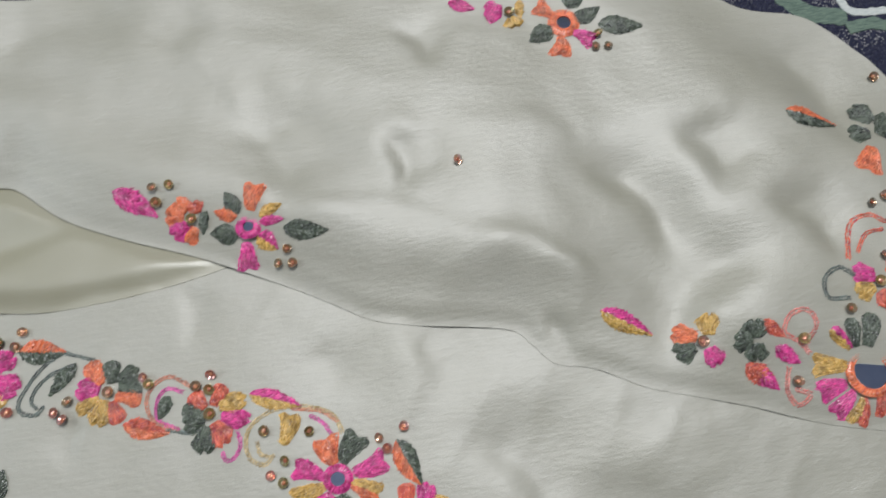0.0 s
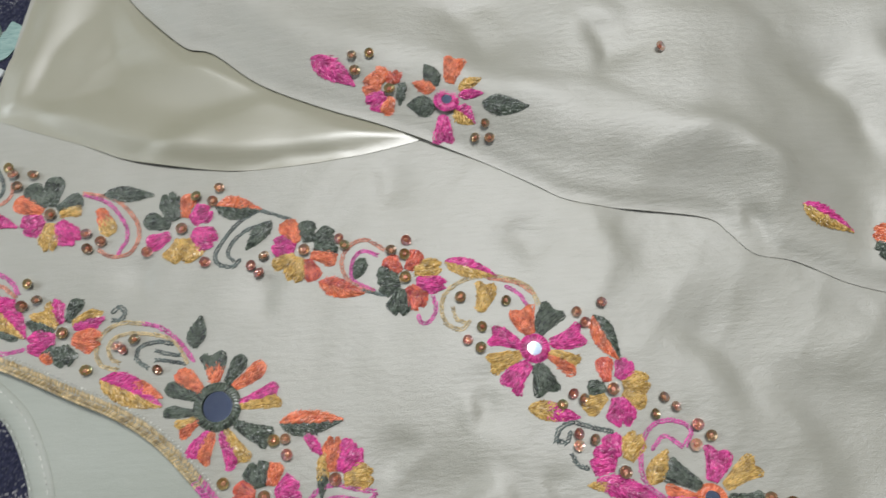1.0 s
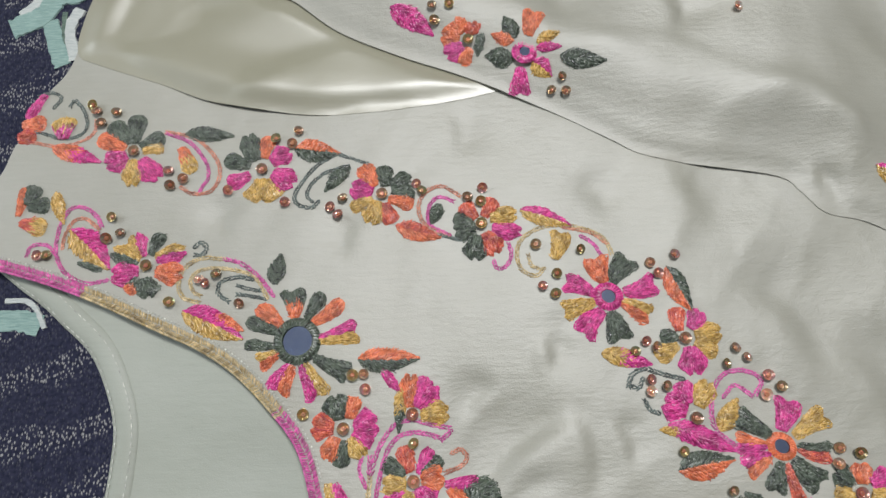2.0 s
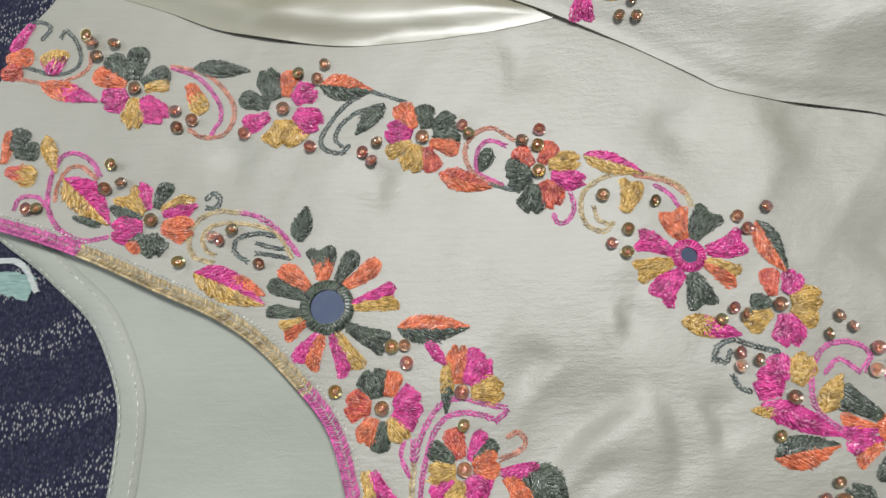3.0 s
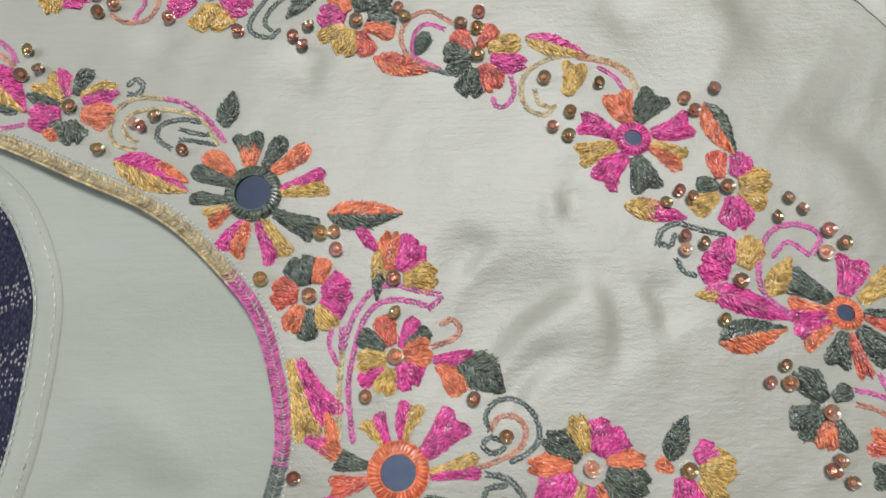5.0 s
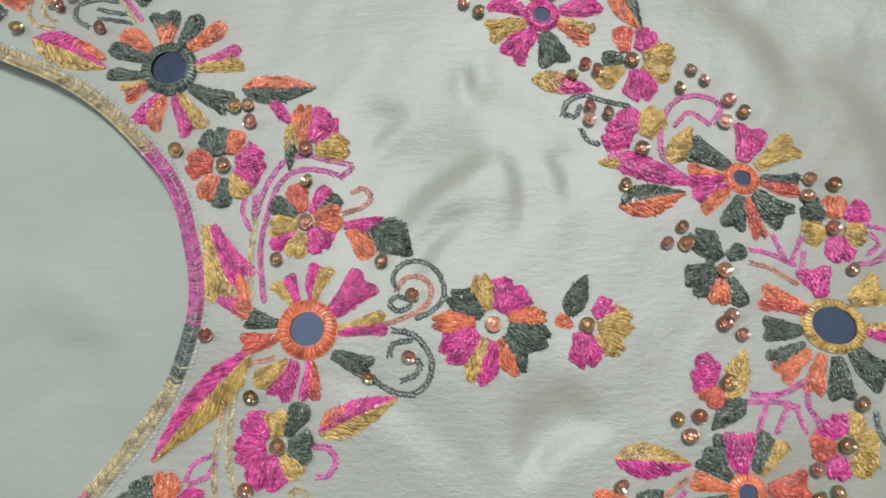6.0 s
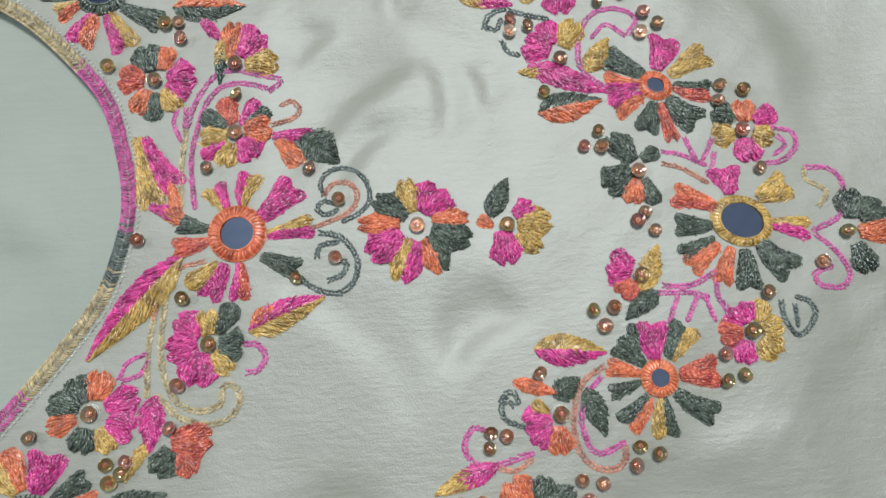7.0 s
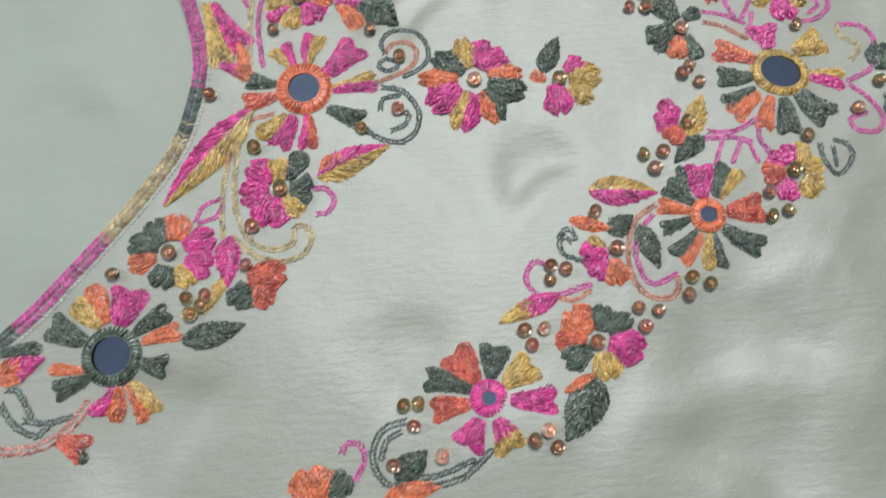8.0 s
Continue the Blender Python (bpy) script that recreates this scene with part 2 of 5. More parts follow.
def sheet(name, inside_of, edges, height, box, step, material, parent, label, thick=0.7):
    """A cloth sheet cut along curves: a fine grid whose rim is drawn onto the edge lines and turned down."""
    xs, ys = np.arange(box[0], box[1] + step, step), np.arange(box[2], box[3] + step, step)
    gx, gy = np.meshgrid(xs, ys, indexing="ij")
    cx, cy = 0.25 * (gx[:-1, :-1] + gx[1:, :-1] + gx[1:, 1:] + gx[:-1, 1:]), 0.25 * (gy[:-1, :-1] + gy[1:, :-1] + gy[1:, 1:] + gy[:-1, 1:])
    keep = inside_of(cx, cy)
    ids = np.arange(gx.size).reshape(gx.shape)
    quads = np.stack([ids[:-1, :-1], ids[1:, :-1], ids[1:, 1:], ids[:-1, 1:]], -1)[keep]
    count = {}
    for q in quads.tolist():
        for e in zip(q, q[1:] + q[:1]):
            key = (min(e), max(e))
            count[key] = None if key in count else e
    rim = [e for e in count.values() if e]
    on_rim = np.zeros(gx.size, bool)
    on_rim[[v for e in rim for v in e]] = True
    x, y = gx.ravel().copy(), gy.ravel().copy()
    for line in edges:
        d, px, py = nearest(x, y, line)
        m = on_rim & (d < 1.5 * step)
        x[m], y[m] = px[m], py[m]
    fixed = on_rim.reshape(gx.shape)
    near = np.zeros(gx.shape, bool)
    near[quads.ravel() // gx.shape[1], quads.ravel() % gx.shape[1]] = True
    x2, y2 = x.reshape(gx.shape), y.reshape(gx.shape)
    move = near & ~fixed
    move[[0, -1], :] = False
    move[:, [0, -1]] = False
    for _ in range(6):
        for g in (x2, y2):
            mean = 0.25 * (np.roll(g, 1, 0) + np.roll(g, -1, 0) + np.roll(g, 1, 1) + np.roll(g, -1, 1))
            g[move] = mean[move]
    x, y = x2.ravel(), y2.ravel()
    used = np.unique(quads)
    remap = np.full(gx.size, -1)
    remap[used] = np.arange(len(used))
    z = height(x[used], y[used])
    verts = np.stack([x[used], y[used], z], 1)
    faces = remap[quads].tolist()
    low = {}
    extra = []
    for a, b in rim:
        for v in (a, b):
            if v not in low:
                low[v] = len(verts) + len(extra)
                extra += [verts[remap[v]], verts[remap[v]] - (0, 0, thick)]
        faces.append([low[b], low[a], low[a] + 1, low[b] + 1])
    return mesh_object(name, np.vstack([verts, extra]), faces, [material], parent, label)


# ---- the shapes of the cloth ----
NECK = spline([(-215, 112), (-165, 104), (-131, 95), (-108, 87), (-84, 76), (-69, 69), (-57, 61), (-45, 49), (-36.6, 38), (-32, 24), (-29.8, 11), (-30.8, 1), (-36, -14), (-48.6, -31), (-62, -46.5), (-77, -60.6), (-110, -86), (-170, -104), (-215, -112)], 2.0)
SHOULDER = spline([(-100, 320), (-117, 215), (-123, 176), (-131.5, 161), (-138.5, 143), (-152, 124), (-215, 112)], 2.0)
BACK_NECK = spline([(-215, 110), (-160, 108), (-129, 89.5), (-115.4, 78.4), (-105.4, 69), (-99, 57.4), (-95.3, 46), (-95, 35), (-96.2, 20), (-99, 2), (-106, -18), (-120, -40), (-150, -70), (-215, -105)], 2.0)
SLEEVE_EDGE = spline([(-96.0, 268.0), (-91.8, 251.8), (-83.6, 235.5), (-76.3, 223.8), (-67.2, 213.4), (-54.2, 201.6), (-44.1, 198.5), (-26.8, 184.8), (-4.4, 174.1), (20.6, 164.4), (50.1, 150.5), (69.5, 139.8), (78.6, 134.5), (91.9, 130.8), (124.5, 125.1), (132.6, 119.0), (139.8, 111.1), (153.0, 107.7), (169.3, 99.2), (186.6, 93.6), (203.9, 88.0), (221.2, 81.3), (241.6, 75.8), (293.6, 65.6), (334.3, 59.5)], 2.0)
CUFF_EDGE = spline([(330, 60), (322, 110), (300, 170), (283.4, 206.4), (277, 216), (269, 226), (258, 234), (235, 241), (215, 262), (190, 300)], 2.0)
SLEEVE_TOP = spline([(190, 300), (80, 300), (0, 284), (-30, 277), (-60, 275), (-96, 268)], 3.0)
SATIN_EDGE = spline([(-70, 300), (-108, 240), (-116.6, 209), (-121, 195), (-122, 179), (-114, 173.5), (-89, 164.7), (-72, 158), (-48, 153.2), (-28, 151.5), (2, 154), (31, 160), (45, 166)], 2.0)


def body_form(x, y):
    x, y = np.asarray(x, float), np.asarray(y, float)
    z = 0.5 * waves(x, y, 74, 0.6) + 1.0 * cloud(x, y, 30, 3) + 0.28 * crumple(x, y, 38, 0.9) - 0.6
    far = smooth_step(x - 100, 60)
    z = z + far * (1.1 * waves(x, y, 78, 4.0) + 1.6 * cloud(x, y, 36, 3) - 0.7 + 0.35 * crumple(x, y, 48, 0.4))
    # folds between the two bands of embroidery
    z = z + crease(x, y, 15.4, 22.9, 44.9, 47.8, 6.1, -2.0)
    z = z + crease(x, y, 24.2, 33.3, 51.2, 54.6, 6.9, 1.4)
    z = z + crease(x, y, 52.5, 47.6, 54.7, 23.6, 3.2, -0.8)
    z = z + crease(x, y, 59.0, 47.4, 62.4, 22.1, 5.4, 0.7)
    z = z + crease(x, y, 43.4, 70.5, 44.8, 61.8, 2.6, -0.8)
    z = z + crease(x, y, 64.0, 44.1, 67.5, 33.0, 2.8, -0.9)
    z = z + crease(x, y, 15.6, 48.9, 21.8, 55.1, 2.8, -1.3)
    z = z + crease(x, y, 27.0, 15.5, 39.2, 27.2, 2.7, -1.1)
    z = z + crease(x, y, 21.4, 31.1, 30.6, 40.2, 4.3, -1.5)
    z = z + crease(x, y, 53.9, -31.7, 68.4, -24.1, 4.2, -1.8)
    z = z + crease(x, y, -42.8, -100.5, -31.0, -81.7, 6.7, -2.3)
    z = z + crease(x, y, 18.7, -81.1, 29.3, -69.4, 5.6, -1.1)
    z = z + crease(x, y, 46.6, 68.9, 49.0, 76.2, 3.0, -0.6)
    z = z + crease(x, y, 16.4, 150.5, 17.3, 138.1, 3.7, -0.7)
    z = z + crease(x, y, -65.4, 111.4, -62.6, 118.0, 3.2, -0.9)
    z = z + crease(x, y, -23.9, 102.4, -20.8, 110.4, 3.1, -0.8)
    z = z + crease(x, y, 154.2, 61.4, 160.3, 31.6, 9.6, -2.8)
    z = z + crease(x, y, 144.0, 66.9, 157.3, 51.2, 6.5, -1.4)
    z = z + crease(x, y, 96.8, -79.7, 123.5, -75.9, 7.1, -2.4)
    z = z + crease(x, y, 93.9, -98.7, 114.2, -110.8, 6.1, -2.1)
    z = z + crease(x, y, 59.9, 123.4, 65.3, 116.6, 4.8, -0.7)
    z = z + crease(x, y, 95.9, 127.6, 105.5, 110.8, 8.0, -0.9)
    z = z + crease(x, y, 114.4, 89.3, 132.8, 66.1, 7.5, -1.9)
    z = z + crease(x, y, 22.9, 31.6, 35.9, 44.5, 5.1, -0.7)
    z = z + crease(x, y, 40.5, -105.3, 54.8, -85.1, 6.1, 1.5)
    z = z + crease(x, y, 73.1, -107.7, 87.1, -87.4, 6.1, 1.3)
    z = z + crease(x, y, 112.5, -63.6, 144.8, -58.4, 5.9, 1.7)
    z = z + crease(x, y, 148.1, -24.9, 132.3, -54.0, 6.9, 1.5)
    z = z + crease(x, y, 9.4, -10.2, 42.2, -44.6, 5.5, -0.8)
    z = z + crease(x, y, 15.2, 38.1, 24.3, 54.2, 3.0, 1.1)
    z = z + crease(x, y, 40.3, 62.3, 45.5, 73.7, 2.6, 1.1)
    z = z + crease(x, y, 87.6, 134.6, 85.8, 100.0, 6.4, 1.3)
    z = z + crease(x, y, 112.0, 105.0, 164.9, 84.9, 8.4, 1.1)
    z = z + crease(x, y, 153.5, 75.1, 201.7, 81.4, 7.3, 1.2)
    deep = 1.4 + 0.9 * smooth_step(x - 5, 15)
    return np.where(z < -1.0, -1.0 - deep * (1 - np.exp(np.minimum(z + 1.0, 0) / deep)), z)


class Relief:
    """A height worked out once on a fine net and then read between its knots."""

    def __init__(self, form, box, step):
        self.x0, self.y0, self.step = box[0], box[2], step
        gx, gy = np.meshgrid(np.arange(box[0], box[1], step), np.arange(box[2], box[3], step), indexing="ij")
        self.z = form(gx.ravel(), gy.ravel()).reshape(gx.shape)

    def __call__(self, x, y):
        u = np.clip((np.asarray(x, float) - self.x0) / self.step, 0, self.z.shape[0] - 1.001)
        v = np.clip((np.asarray(y, float) - self.y0) / self.step, 0, self.z.shape[1] - 1.001)
        i, j = u.astype(int), v.astype(int)
        fu, fv = u - i, v - j
        z = self.z
        return (z[i, j] * (1 - fu) + z[i + 1, j] * fu) * (1 - fv) + (z[i, j + 1] * (1 - fu) + z[i + 1, j + 1] * fu) * fv


body_z = Relief(body_form, (-220, 400, -290, 340), 1.5)


def sleeve_form(x, y):
    x, y = np.asarray(x, float), np.asarray(y, float)
    d, _, _ = nearest(x, y, SLEEVE_EDGE)
    rise = 0.6 + 1.1 * (1 - smooth_step(x - 25, 30)) + 1.6 * smooth_step(d, 8) + 6.6 * smooth_step(d - 2, 30)
    soft = smooth_step(d - 4, 25)
    z = rise + soft * (2.2 * waves(x, y, 96, 1.1) + 2.3 * cloud(x, y, 44, 3) - 1.2 + 0.25 * crumple(x, y, 56, -0.7)) + 0.12 * waves(x, y, 19, 0.4)
    z = z + crease(x, y, 177.6, 120.7, 206.0, 140.8, 12.2, -4.8)
    z = z + crease(x, y, 170.2, 177.4, 188.7, 151.3, 7.5, -3.0)
    z = z + crease(x, y, 205.4, 186.3, 211.5, 169.8, 7.8, -3.2)
    z = z + crease(x, y, 247.8, 216.6, 261.6, 190.6, 10.7, -4.3)
    z = z + crease(x, y, 95.2, 196.3, 97.7, 182.6, 4.9, -2.1)
    z = z + crease(x, y, 45.1, 209.7, 57.7, 183.4, 8.9, -2.1)
    z = z + crease(x, y, 230.4, 156.4, 241.7, 140.2, 5.3, -2.4)
    z = z + crease(x, y, -44.7, 260.1, -15.1, 266.4, 14.8, -2.8)
    z = z + crease(x, y, 140.3, 147.4, 154.5, 139.5, 3.1, 1.5)
    z = z + crease(x, y, 104.7, 242.9, 112.0, 232.0, 4.4, -1.7)
    z = z + crease(x, y, 14.9, 247.2, 23.6, 256.1, 7.3, -1.4)
    z = z + crease(x, y, 118.5, 158.5, 157.9, 137.0, 4.5, 1.7)
    z = z + crease(x, y, 70.3, 244.9, 76.5, 170.3, 13.6, 1.5)
    z = z + crease(x, y, 140.3, 125.6, 139.8, 112.4, 2.3, -1.7)
    z = z + crease(x, y, 51.2, 208.4, 65.6, 181.7, 6.7, 1.7)
    z = z + crease(x, y, 96.7, 206.5, 99.8, 180.7, 5.8, 1.9)
    z = z + crease(x, y, 107.2, 145.5, 130.0, 153.8, 5.0, 1.3)
    z = z + crease(x, y, 142.0, 202.2, 156.4, 189.1, 4.5, 1.3)
    z = z + crease(x, y, 57.2, 175.9, 118.6, 157.0, 3.8, 1.1)
    z = z + crease(x, y, -64.4, 226.5, -27.2, 227.9, 9.3, 1.5)
    d2, _, _ = nearest(x, y, CUFF_EDGE)
    return np.maximum(z * (0.35 + 0.65 * smooth_step(d2, 40)), body_z(x, y) + 0.38 + 0.3 * smooth_step(d, 6))


sleeve_z = Relief(sleeve_form, (-90, 340, 50, 310), 1.5)


def satin_z(x, y):
    """The turned-out underside: a rolled lip, a hollow behind it and a fold running up under the sleeve."""
    x, y = np.asarray(x, float), np.asarray(y, float)
    d, _, _ = nearest(x, y, SATIN_EDGE)
    d2, _, _ = nearest(x, y, SLEEVE_EDGE)
    z = 0.25 + 2.4 * smooth_step(d, 9) - 1.7 * smooth_step(d - 8, 16) + 3.2 * smooth_step(d - 24, 24)
    z = z + crease(x, y, -62, 158, -6, 176, 5, 2.4) + crease(x, y, -104, 184, -62, 200, 9, -1.6) + 0.25 * waves(x, y, 35, 2.0)
    z = np.minimum(z, 0.8 + 0.35 * d2)
    z = np.where(inside(x, y, np.vstack([SLEEVE_EDGE, CUFF_EDGE, SLEEVE_TOP])), 0.7, z)
    return np.maximum(z, body_z(x, y) + 0.22)


def back_z(x, y):
    x, y = np.asarray(x, float), np.asarray(y, float)
    soft = smooth_step(nearest(x, y, BACK_NECK)[0] - 7, 20)
    z = -3.8 + 0.2 * waves(x, y, 60, 1.0) + soft * (0.8 * waves(x, y, 48, 2.2) + 1.5 * cloud(x, y, 30, 2) - 0.7)
    z = z + soft * (crease(x, y, -92, -22, -48, -8, 5, -1.4) + crease(x, y, -80, 20, -52, 2, 5, 1.4))
    return np.clip(z, -4.4, -2.5)



# ---- room and bedspread ----
def wall_box(name, lo, hi, material):
    x0, y0, z0 = lo
    x1, y1, z1 = hi
    v = [(x, y, z) for x in (x0, x1) for y in (y0, y1) for z in (z0, z1)]
    f = [(0, 1, 3, 2), (4, 6, 7, 5), (0, 4, 5, 1), (2, 3, 7, 6), (0, 2, 6, 4), (1, 5, 7, 3)]
    return mesh_object(name, v, f, [material], kind="structure", smooth=False)


wall_box("floor", (-2000, -2000, -110), (2000, 2000, -12), FLOOR)
wall_box("wall_north", (-2000, 2000, -110), (2000, 2100, 2400), WALL)
wall_box("wall_south", (-2000, -2100, -110), (2000, -2000, 2400), WALL)
wall_box("wall_east", (2000, -2100, -110), (2100, 2100, 2400), WALL)
# the unseen west wall is split round an opening added for the side lamp
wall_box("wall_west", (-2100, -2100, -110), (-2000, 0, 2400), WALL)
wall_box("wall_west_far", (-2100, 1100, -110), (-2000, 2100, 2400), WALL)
wall_box("wall_west_low", (-2100, 0, -110), (-2000, 1100, 780), WALL)
wall_box("wall_west_high", (-2100, 0, 1720), (-2000, 1100, 2400), WALL)
wall_box("ceiling", (-2100, -2100, 2400), (2100, 2100, 2480), CEILING)


def bedspread():
    n = 90
    xs = np.linspace(-900, 900, n)
    gx, gy = np.meshgrid(xs, xs, indexing="ij")
    gz = -5.6 + 0.7 * waves(gx, gy, 90, 0.3)
    top = np.stack([gx.ravel(), gy.ravel(), gz.ravel()], 1)
    faces = [[i * n + j, (i + 1) * n + j, (i + 1) * n + j + 1, i * n + j + 1] for i in range(n - 1) for j in range(n - 1)]
    rim = [i * n for i in range(n)] + [(n - 1) * n + j for j in range(1, n)] + [i * n + n - 1 for i in range(n - 2, -1, -1)] + [j for j in range(n - 2, 0, -1)]
    low = len(top)
    extra = [top[r] - (0, 0, 6.0) for r in rim]
    for k in range(len(rim)):
        k2 = (k + 1) % len(rim)
        faces.append([rim[k2], rim[k], low + k, low + k2])
    return tagged(mesh_object("bedspread", np.vstack([top, extra]), faces, [NAVY]), "navy woven wool bedspread with pale flecks and teal motifs", "bedspread")


spread = bedspread()


def woven_band(points, width, material, seed):
    """One stepped band of the woven leaf motif, proud of the navy ground."""
    rng = random.Random(seed)
    line = spline(points, 1.5)
    nrm = normals_of(line)
    verts, faces = [], []
    lift = 0.25 + 0.12 * (seed % 3)
    for p, nn in zip(line, nrm):
        a, b = width * (0.5 + 0.10 * rng.random()), width * (0.5 + 0.10 * rng.random())
        for q, dz in ((p + nn * a, -0.5), (p + nn * (a - 0.3), lift), (p - nn * (b - 0.3), lift), (p - nn * b, -0.5)):
            verts.append((*np.round(q / 0.5) * 0.5, -5.6 + 0.7 * waves(np.array([q[0]]), np.array([q[1]]), 90, 0.3)[0] + dz))
    for i in range(len(line) - 1):
        for k in range(3):
            faces.append([4 * i + k, 4 * i + 4 + k, 4 * i + 5 + k, 4 * i + 1 + k])
    mesh_object("woven_motif", verts, faces, [material], spread, smooth=False)


woven_band([(-149.0, 199.1), (-143.3, 204.5), (-140.3, 213.4), (-136.7, 223.8)], 3.7, CHALK, 1)
woven_band([(-151.3, 193.1), (-140.3, 198.8), (-136.0, 206.8), (-127.6, 209.1), (-120.2, 219.9)], 8.2, TEAL, 2)
woven_band([(-131.9, 221.0), (-127.4, 210.4), (-121.0, 212.0)], 5.3, GREEN, 3)
woven_band([(-137.1, 196.2), (-134.0, 186.7), (-130.1, 176.9)], 6.0, TEAL, 4)
woven_band([(-126.2, 201.4), (-129.3, 192.7), (-125.8, 179.1)], 4.2, CHALK, 5)
woven_band([(-132.1, 200.1), (-131.1, 190.3), (-127.4, 178.7)], 2.1, GREEN, 6)
woven_band([(-139.0, 80.7), (-131.4, 81.2), (-124.1, 78.9)], 7.0, TEAL, 7)
woven_band([(-136.9, 87.9), (-128.2, 86.8), (-122.4, 78.2)], 2.0, CHALK, 8)
woven_band([(260.3, 249.9), (269.3, 239.8), (284.7, 235.6)], 7.6, GREEN, 9)
woven_band([(283.5, 246.8), (287.9, 237.9), (306.8, 237.1)], 3.5, CHALK, 10)
woven_band([(283.1, 230.4), (294.2, 231.6), (303.6, 227.7)], 5.4, GREEN, 11)
woven_band([(-46.4, 293.0), (-40.2, 284.4), (-32.1, 282.2)], 4.6, CHALK, 12)

# ---- the garment ----
kurta = tagged(new("kurta"), "sage green silk kurta with bright hand embroidery, laid flat", "garment")
neck_hole = np.vstack([NECK, [(-400, -112), (-400, 112)]])
shoulder_gap = np.vstack([SHOULDER, [(-400, 112), (-400, 320)]])
far_shoulder = spline([(-215, -112), (-152, -116), (-138, -133), (-131, -151), (-123, -168), (-70, -196), (-10, -214), (60, -236), (120, -248), (400, -262)], 3.0)
far_gap = np.vstack([far_shoulder, [(400, -400), (-400, -400), (-400, -112)]])
under_sleeve = np.array([(-30, 232), (40, 195), (120, 160), (200, 120), (260, 110), (400, 100), (400, 400), (-130, 400), (-115, 262), (-60, 262)])
sheet("front_panel", lambda x, y: ~inside(x, y, neck_hole) & ~inside(x, y, shoulder_gap) & ~inside(x, y, under_sleeve) & ~inside(x, y, far_gap), [NECK, SHOULDER, far_shoulder], body_z, (-200, 380, -280, 330), 1.6, SILK, kurta, "sage green silk front with a round neckline")
lower_shape = np.array([(379, -262), (560, -276), (800, -292), (812, -150), (816, 0), (812, 150), (800, 292), (560, 276), (379, 262)])
sheet("lower_panel", lambda x, y: inside(x, y, lower_shape), [np.vstack([lower_shape, lower_shape[:1]])], lambda x, y: body_z(np.minimum(x, 379.9), y) + 0.9 * waves(x, y, 120, 2.5) * smooth_step(x - 385, 60), (380, 818, -294, 294), 6.0, SILK, kurta, "plain lower part of the silk front")
back_hole = np.vstack([BACK_NECK, [(-400, -105), (-400, 110)]])
sheet("back_panel", lambda x, y: ~inside(x, y, back_hole), [BACK_NECK], back_z, (-200, 0, -140, 106), 2.0, LINING, kurta, "plain sage green inside of the back", 0.6)


def strip(name, line, a, b, height, lift, material, label):
    """A flat band between two offsets from a curve."""
    nrm = normals_of(line)
    cols = [(a, -0.5), (a + 0.25, 0.0), (0.5 * (a + b), 0.1), (b - 0.3, 0.0), (b, -0.4)]
    verts, faces = [], []
    for p, n in zip(line, nrm):
        for off, dz in cols:
            q = p + n * off
            verts.append((q[0], q[1], height(np.array([q[0]]), np.array([q[1]]))[0] + lift + dz))
    w = len(cols)
    for i in range(len(line) - 1):
        for k in range(w - 1):
            faces.append([i * w + k, i * w + k + 1, i * w + w + k + 1, i * w + w + k])
    return mesh_object(name, verts, faces, [material], kurta, label)


strip("neck_facing", BACK_NECK, -0.1, 7.9, back_z, 0.28, LINING, "turned facing of the back neckline")


# ---- stitches ----
SIDES = np.array([-1.0, 0.0, 1.0])


class Floss:
    """Collects single stitches, each a short raised strand of its own."""

    def __init__(self):
        self.verts, self.faces, self.slots = [], [], []

    def strands(self, a, b, half, high, slots, zfun, lift=0.0):
        """Strands from a to b (n x 2 each): half width, arch height and material slot by strand."""
        a, b = np.asarray(a, float), np.asarray(b, float)
        n = len(a)
        if not n:
            return
        d = b - a
        ln = np.linalg.norm(d, axis=1)[:, None] + 1e-9
        side = np.stack([-d[:, 1], d[:, 0]], 1) / ln
        s = np.array([0.0, 0.3, 0.7, 1.0])
        arch = np.array([0.15, 0.95, 0.95, 0.15])
        wide = np.array([0.55, 1.0, 1.0, 0.5])
        mid = a[:, None, :] + d[:, None, :] * s[None, :, None]
        pts = mid[:, :, None, :] + side[:, None, None, :] * (np.asarray(half)[:, None, None] * wide[None, :, None] * SIDES[None, None, :])[..., None]
        top = np.array([0.0, 1.0, 0.0])
        lifts = np.asarray(lift) if np.ndim(lift) else np.full(n, lift)
        z0 = zfun(mid.reshape(-1, 2)[:, 0], mid.reshape(-1, 2)[:, 1]).reshape(n, 4)
        z = z0[:, :, None] + lifts[:, None, None] + np.asarray(high)[:, None, None] * arch[None, :, None] * (0.25 + 0.75 * top[None, None, :])
        allv = np.concatenate([pts, z[..., None]], -1).reshape(-1, 3)
        base = sum(len(v) for v in self.verts)
        self.verts.append(allv)
        cell = [[3 * i + k, 3 * i + k + 1, 3 * i + k + 4, 3 * i + k + 3] for i in range(3) for k in range(2)]
        cell = np.array(cell)[:, ::-1]
        f = base + np.arange(n)[:, None, None] * 12 + cell[None]
        self.faces.append(f.reshape(-1, 4))
        self.slots.append(np.repeat(np.asarray(slots, int), 6))

    def solid(self, verts, faces, slot):
        base = sum(len(v) for v in self.verts)
        self.verts.append(np.asarray(verts, float))
        self.faces.append(base + np.asarray(faces, int))
        self.slots.append(np.full(len(faces), slot))

    def build(self, name, colors, parent, label="", kind=""):
        return mesh_object(name, np.vstack(self.verts), np.vstack(self.faces).tolist(), [THREADS[c] for c in colors], parent, label, kind, np.concatenate(self.slots).tolist())


